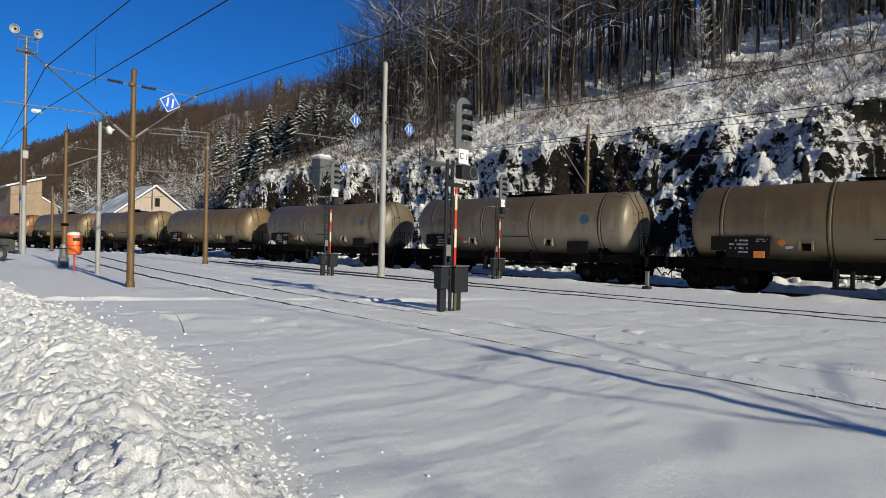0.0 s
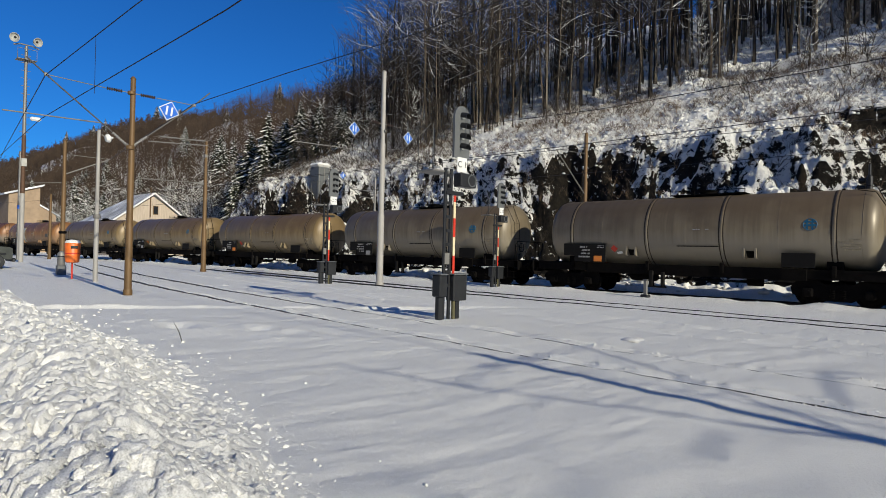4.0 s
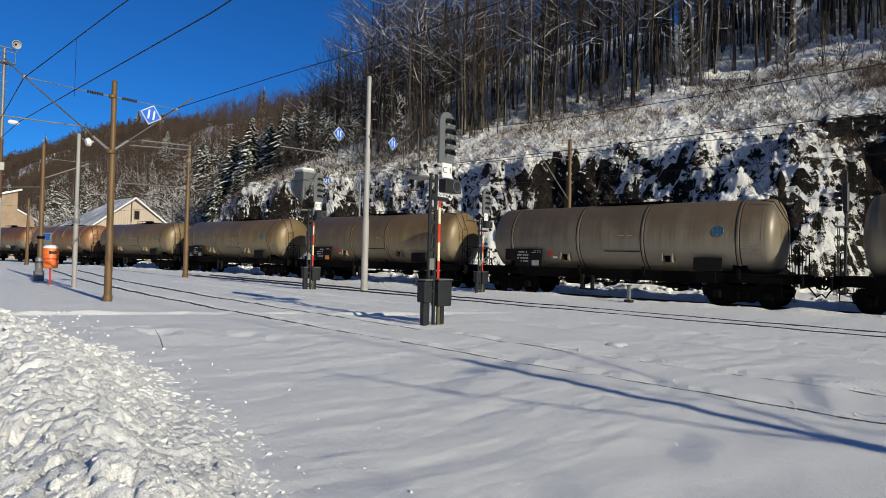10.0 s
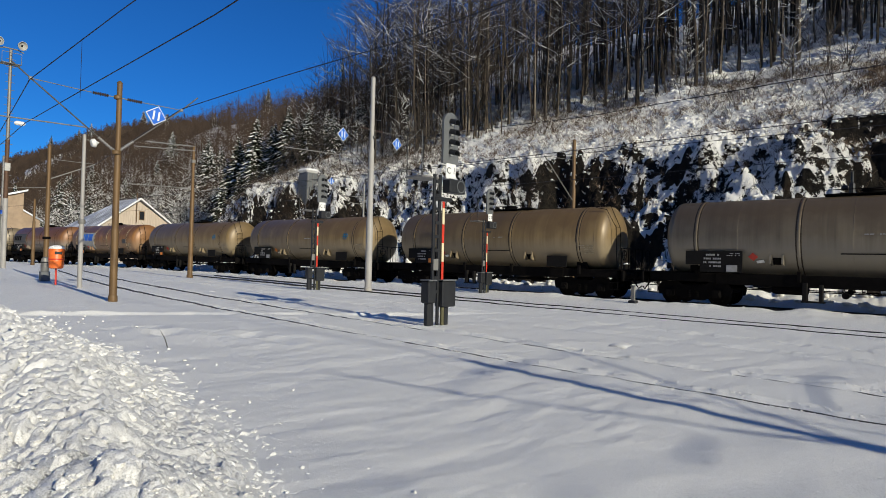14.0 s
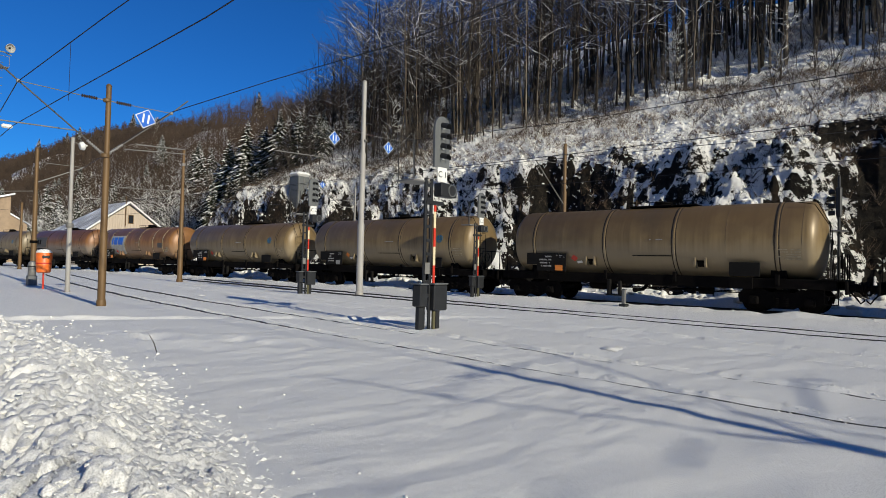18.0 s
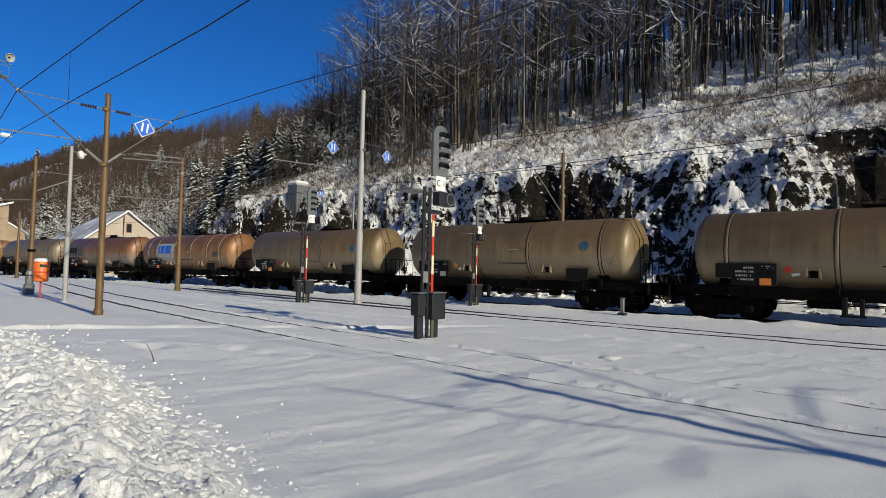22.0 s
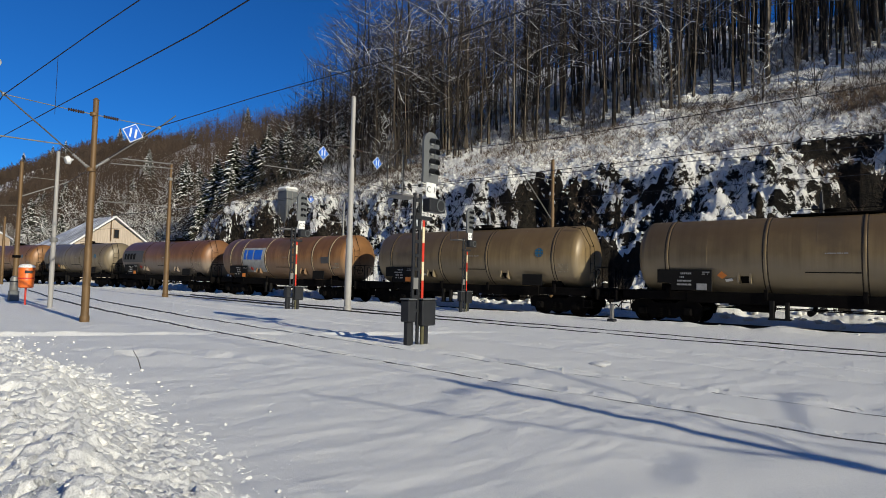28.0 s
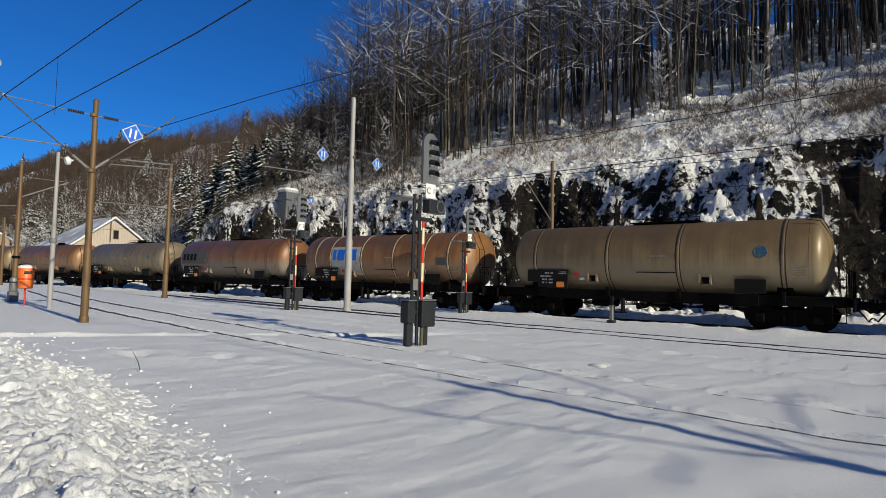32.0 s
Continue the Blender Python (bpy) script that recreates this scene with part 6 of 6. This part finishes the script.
woods("deep_woods", 16, 170, (30, 88), (46, 62), (8, 17), 14, BARK, "dense bare trunks deep in the hillside wood", 0.085)
woods("young_woods", 17, 260, (40, 84), (40, 50), (2.5, 6), 18, TWIG, "leafless young trees at the wood's edge", 0.03, twig_r=0.018)
woods("young_woods", 18, 70, (-6, 40), (48, 53), (2, 5), 18, TWIG, "leafless young trees at the wood's edge", 0.03, twig_r=0.016)
# out of view to the right: added to shade the visible slope
woods("deep_woods", 19, 290, (-75, -7), (52, 84), (14, 21), 16, BARK, "dense bare trunks deep in the hillside wood", 0.11)
woods("ridge_woods", 20, 220, (-15, 58), (84, 112), (9, 15), 16, TWIG, "bare trees along the ridge", 0.09, twig_r=0.03)
woods("deep_woods", 41, 300, (58, 114), (84, 160), (10, 16), 10, BARK, "dense bare trunks deep in the hillside wood", 0.10)
# never in view: added to darken what the tank flanks reflect
woods("valley_woods", 43, 2600, (-260, 420), (-190, -52), (9, 15), 9, FARTWIG, "brown bare woods, added unseen across the valley to dim the skylight", 0.12, twig_r=0.12)
woods("deep_woods", 42, 170, (-14, 24), (54, 82), (14, 20), 6, BARK, "dense bare trunks deep in the hillside wood", 0.15)
woods("ridge_woods", 6, 60, (55, 100), (75, 120), (13, 19), 22, TWIG, "bare trees along the ridge", 0.09, twig_r=0.035)


def brush(name, seed, count, s_span, d_span, h_span, stems, material, label, r=0.012):
    g = np.random.RandomState(seed)
    s = g.uniform(*s_span, count)
    o = hill_foot(s) + g.uniform(*d_span, count)
    clump = W2(s * 0.22, o * 0.22, 3)
    keep = clump > g.uniform(-0.6, 0.1, count)
    s, o = s[keep], o[keep]
    n = len(s)
    base = plan_xyz(s, o, terrain(s, o) - 0.05)
    h = g.uniform(*h_span, n)
    A, B, R0, R1 = [], [], [], []
    for k in range(stems):
        ang, lean = g.uniform(0, 6.283, n), g.uniform(0.15, 0.9, n)
        mid = base + np.stack([np.cos(ang) * lean * h * 0.5, np.sin(ang) * lean * h * 0.5, h * 0.55 * g.uniform(0.7, 1, n)], -1)
        end = mid + np.stack([np.cos(ang) * lean * h * 0.6, np.sin(ang) * lean * h * 0.6, h * g.uniform(-0.1, 0.5, n)], -1)
        A += [base, mid]
        B += [mid, end]
        R0 += [np.full(n, r), np.full(n, r * 0.8)]
        R1 += [np.full(n, r * 0.8), np.full(n, r * 0.3)]
    v, q = prisms(np.concatenate(A), np.concatenate(B), np.concatenate(R0), np.concatenate(R1))
    return stuff(name, v, q, material, label, "brush")


brush("dry_brush", 8, 15000, (-12, 74), (4.5, 21), (0.2, 0.85), 5, DRY, "dry straw-brown brush poking through the snow", 0.008)
brush("snowy_brush", 9, 12000, (-12, 70), (6, 21), (0.12, 0.5), 4, SNOW, "frosted brush bent under snow", 0.018)
brush("rock_brush", 10, 900, (-12, 80), (0.5, 6), (0.4, 1.2), 6, TWIG, "leafless shrubs growing out of the rock face", 0.012)
brush("snowy_rock_brush", 31, 1500, (-12, 74), (3.5, 8.5), (0.12, 0.35), 7, SNOW, "snow-coated twigs and grass hanging over the rock", 0.011)
brush("undergrowth", 14, 1700, (-12, 84), (19, 45), (0.5, 2.2), 6, TWIG, "leafless undergrowth between the trunks", 0.014)
brush("dry_brush", 23, 1300, (-12, 16), (8, 19), (0.3, 1.0), 6, TWIG, "dry brown brush poking through the snow", 0.009)
brush("tall_brush", 24, 160, (-4, 5), (13, 18), (0.8, 1.9), 9, DRY, "tall dry brown bushes on the slope", 0.011)
brush("nose_brush", 22, 900, (36, 70), (2, 13), (0.5, 1.6), 7, TWIG, "leafless brown shrubs on the rocky spur", 0.014)
brush("tall_brush", 12, 380, (-10, 84), (12, 22), (1.0, 2.4), 7, TWIG, "leafless tall shrubs at the wood's edge", 0.014)


def lump_model(seed):
    bm = bmesh.new()
    bmesh.ops.create_icosphere(bm, subdivisions=1, radius=1.0)
    g = np.random.RandomState(seed)
    off = g.uniform(0, 50, 3)
    v = np.array([p.co + p.co * (0.7 * noise.noise(p.co * 1.3 + Vector(off)) + 0.25 * noise.noise(p.co * 2.7 + Vector(off))) for p in bm.verts])
    f = np.array([[q.index for q in t.verts] for t in bm.faces])
    bm.free()
    return v, f


LUMPS = [lump_model(k) for k in range(6)]


def lumps(name, pos, size, flat, material, label, category, seed, soft=True):
    g = np.random.RandomState(seed)
    V, F, k = [], [], 0
    for i in range(len(pos)):
        v, f = LUMPS[g.randint(6)]
        a = g.uniform(0, 6.283)
        c, s_ = math.cos(a), math.sin(a)
        st = g.uniform(0.7, 1.3, 2)
        x, y, z = v[:, 0] * st[0], v[:, 1] * st[1], v[:, 2] * flat[i]
        V.append(np.stack([c * x - s_ * y, s_ * x + c * y, z], -1) * size[i] + pos[i])
        F.append(f + k)
        k += len(v)
    return stuff(name, np.concatenate(V), np.concatenate(F), material, label, category, soft)


g = np.random.RandomState(21)
# clods thrown along the ploughed bank, thinning out over the yard
n = 9000
s = 2.0 + 20 * g.rand(n) ** 1.7
edge = np.where(s < 5, 2.6 - 0.40 * (5 - s), 2.6 + 0.05 * (s - 5)) + 0.5 * W2(s * 0.6, 0 * s + 4, 3)
o = edge + 0.18 - 1.9 * g.rand(n) ** 1.3 * np.clip((edge - 0.3 - 0.05 * s) / 1.7, 0.4, 1.2)
size = (0.006 + 0.05 * g.rand(n) ** 4.2) * np.clip(s / 6, 0.6, 1.3)
lumps("snow_clods", plan_xyz(s, o, terrain(s, o) - size * 0.2), size, g.uniform(0.4, 0.75, n), SNOW, "broken clods of ploughed snow", "snow", 1, False)
n = 130
s = 1.5 + 14 * g.rand(n) ** 1.4
o = np.where(s < 5, 2.6 - 0.40 * (5 - s), 2.6 + 0.05 * (s - 5)) + np.abs(g.normal(0, 0.55, n))
size = (0.007 + 0.02 * g.rand(n) ** 2) * np.clip(s / 6, 0.6, 1.5)
lumps("snow_crumbs", plan_xyz(s, o, terrain(s, o) + size * 0.3), size, g.uniform(0.5, 0.9, n), SNOW, "small crumbs of snow scattered on the smooth snow", "snow", 2)
# a few soft mounds standing out of the yard
for k, (ms, mo, r) in enumerate(((4.54, 9.86, 0.46), (21.2, 10.45, 0.26), (9.6, 8.23, 0.11), (9.0, 8.5, 0.14), (8.75, 8.75, 0.10), (10.7, 8.45, 0.11))):
    lumps("snow_mound", plan_xyz(np.array([ms]), np.array([mo]), terrain(np.array([ms]), np.array([mo])) - 0.02), np.array([r]), np.array([0.2 if r < 0.4 else 0.11]), SNOW, "small soft mound of snow in the yard", "snow", 30 + k)
# snow cushions on the rock face and the slope
n = 9000
s = g.uniform(-6, 70, n)
d = g.uniform(0.2, 8.5, n)
o = hill_foot(s) + d
size = 0.04 + 0.22 * g.rand(n) ** 2.6
lies = np.hypot(terrain(s, o + 0.25) - terrain(s, o - 0.25), terrain(s + 0.25, o) - terrain(s - 0.25, o)) < 0.5
s, o, size = s[lies], o[lies], size[lies]
lumps("snow_cushions", plan_xyz(s, o, terrain(s, o) - size * 0.15), size, g.uniform(0.45, 0.8, len(s)), SNOW, "rounded cushions of snow on rock ledges", "snow", 3)
n = 9000
s = g.uniform(-10, 66, n)
o = hill_foot(s) + g.uniform(6.0, 21, n)
size = 0.05 + 0.16 * g.rand(n) ** 2.2
lumps("snow_tufts", plan_xyz(s, o, terrain(s, o)), size, g.uniform(0.35, 0.9, n), SNOW, "lumps of snow caught on the low brush", "snow", 8)
n = 2200
s = g.uniform(-10, 60, n)
o = hill_foot(s) + g.uniform(19, 38, n)
size = 0.10 + 0.40 * g.rand(n) ** 2.6
lumps("forest_floor_snow", plan_xyz(s, o, terrain(s, o) - size * 0.1), size, g.uniform(0.3, 0.8, n), SNOW, "snow mounds over stumps and fallen branches", "snow", 9)
# ploughed snow behind and beside the running track
n = 900
s = g.uniform(-8, 70, n)
o = 25.1 - 0.00092 * s * s + np.where(g.rand(n) < 0.7, g.normal(3.1, 0.8, n), g.normal(-1.95, 0.2, n))
size = np.where(o > 24, 0.07 + 0.2 * g.rand(n) ** 2, 0.012 + 0.035 * g.rand(n) ** 2)
lumps("snow_ridge_clods", plan_xyz(s, o, terrain(s, o)), size, g.uniform(0.5, 0.8, n), SNOW, "rough clods of snow thrown beside the track", "snow", 4)

# crumbs that passing wheels and feet left along the buried rails
n = 26000
s = g.uniform(-1, 30, n)
line = g.randint(0, 4, n)
centre = np.where(line < 2, 7.75 + 0.0024 * np.clip(s, 0, 99) ** 2 + np.where(line == 0, -0.755, 0.755), np.where(line == 2, 11.2, 12.6) + 0.002 * np.clip(s, 0, 99) ** 2)
o = centre + np.abs(g.normal(0.07, 0.07, n)) * np.where(g.rand(n) < 0.72, 1, -1)
size = (0.003 + 0.011 * g.rand(n) ** 3.0) * np.where(line < 2, 1.0, 0.7)
lumps("rail_side_crumbs", plan_xyz(s, o, terrain(s, o)), size, g.uniform(0.5, 0.9, n), SNOW, "crumbs of snow lying along the buried rails", "snow", 6)

# coarse grains that glint on the smooth snow
n = 24000
s = -1.5 + 11.5 * g.rand(n) ** 1.3
o = 1.8 + 9.5 * g.rand(n) ** 1.4
size = 0.0013 + 0.0030 * g.rand(n) ** 2
lumps("snow_grains", plan_xyz(s, o, terrain(s, o) + size * 0.3), size, g.uniform(0.6, 1.0, n), SNOW, "coarse glinting grains on the smooth snow", "snow", 12, False)

twig_thing = plan_thing("dry_twig", 8.9, 3.75, "thin dry twig sticking out of the snow", "twig")
part("stem", Mesh().path([(0, 0, 0), (0.03, 0.05, 0.2), (0.1, 0.1, 0.33)], [0.008, 0.006, 0.003], 5), BARK, twig_thing)

# a bare tree behind the eye, whose thin shadow falls across the snow
put_tree(bare_models, 3, -25.0, -0.3, 0.6, 40)


motions()
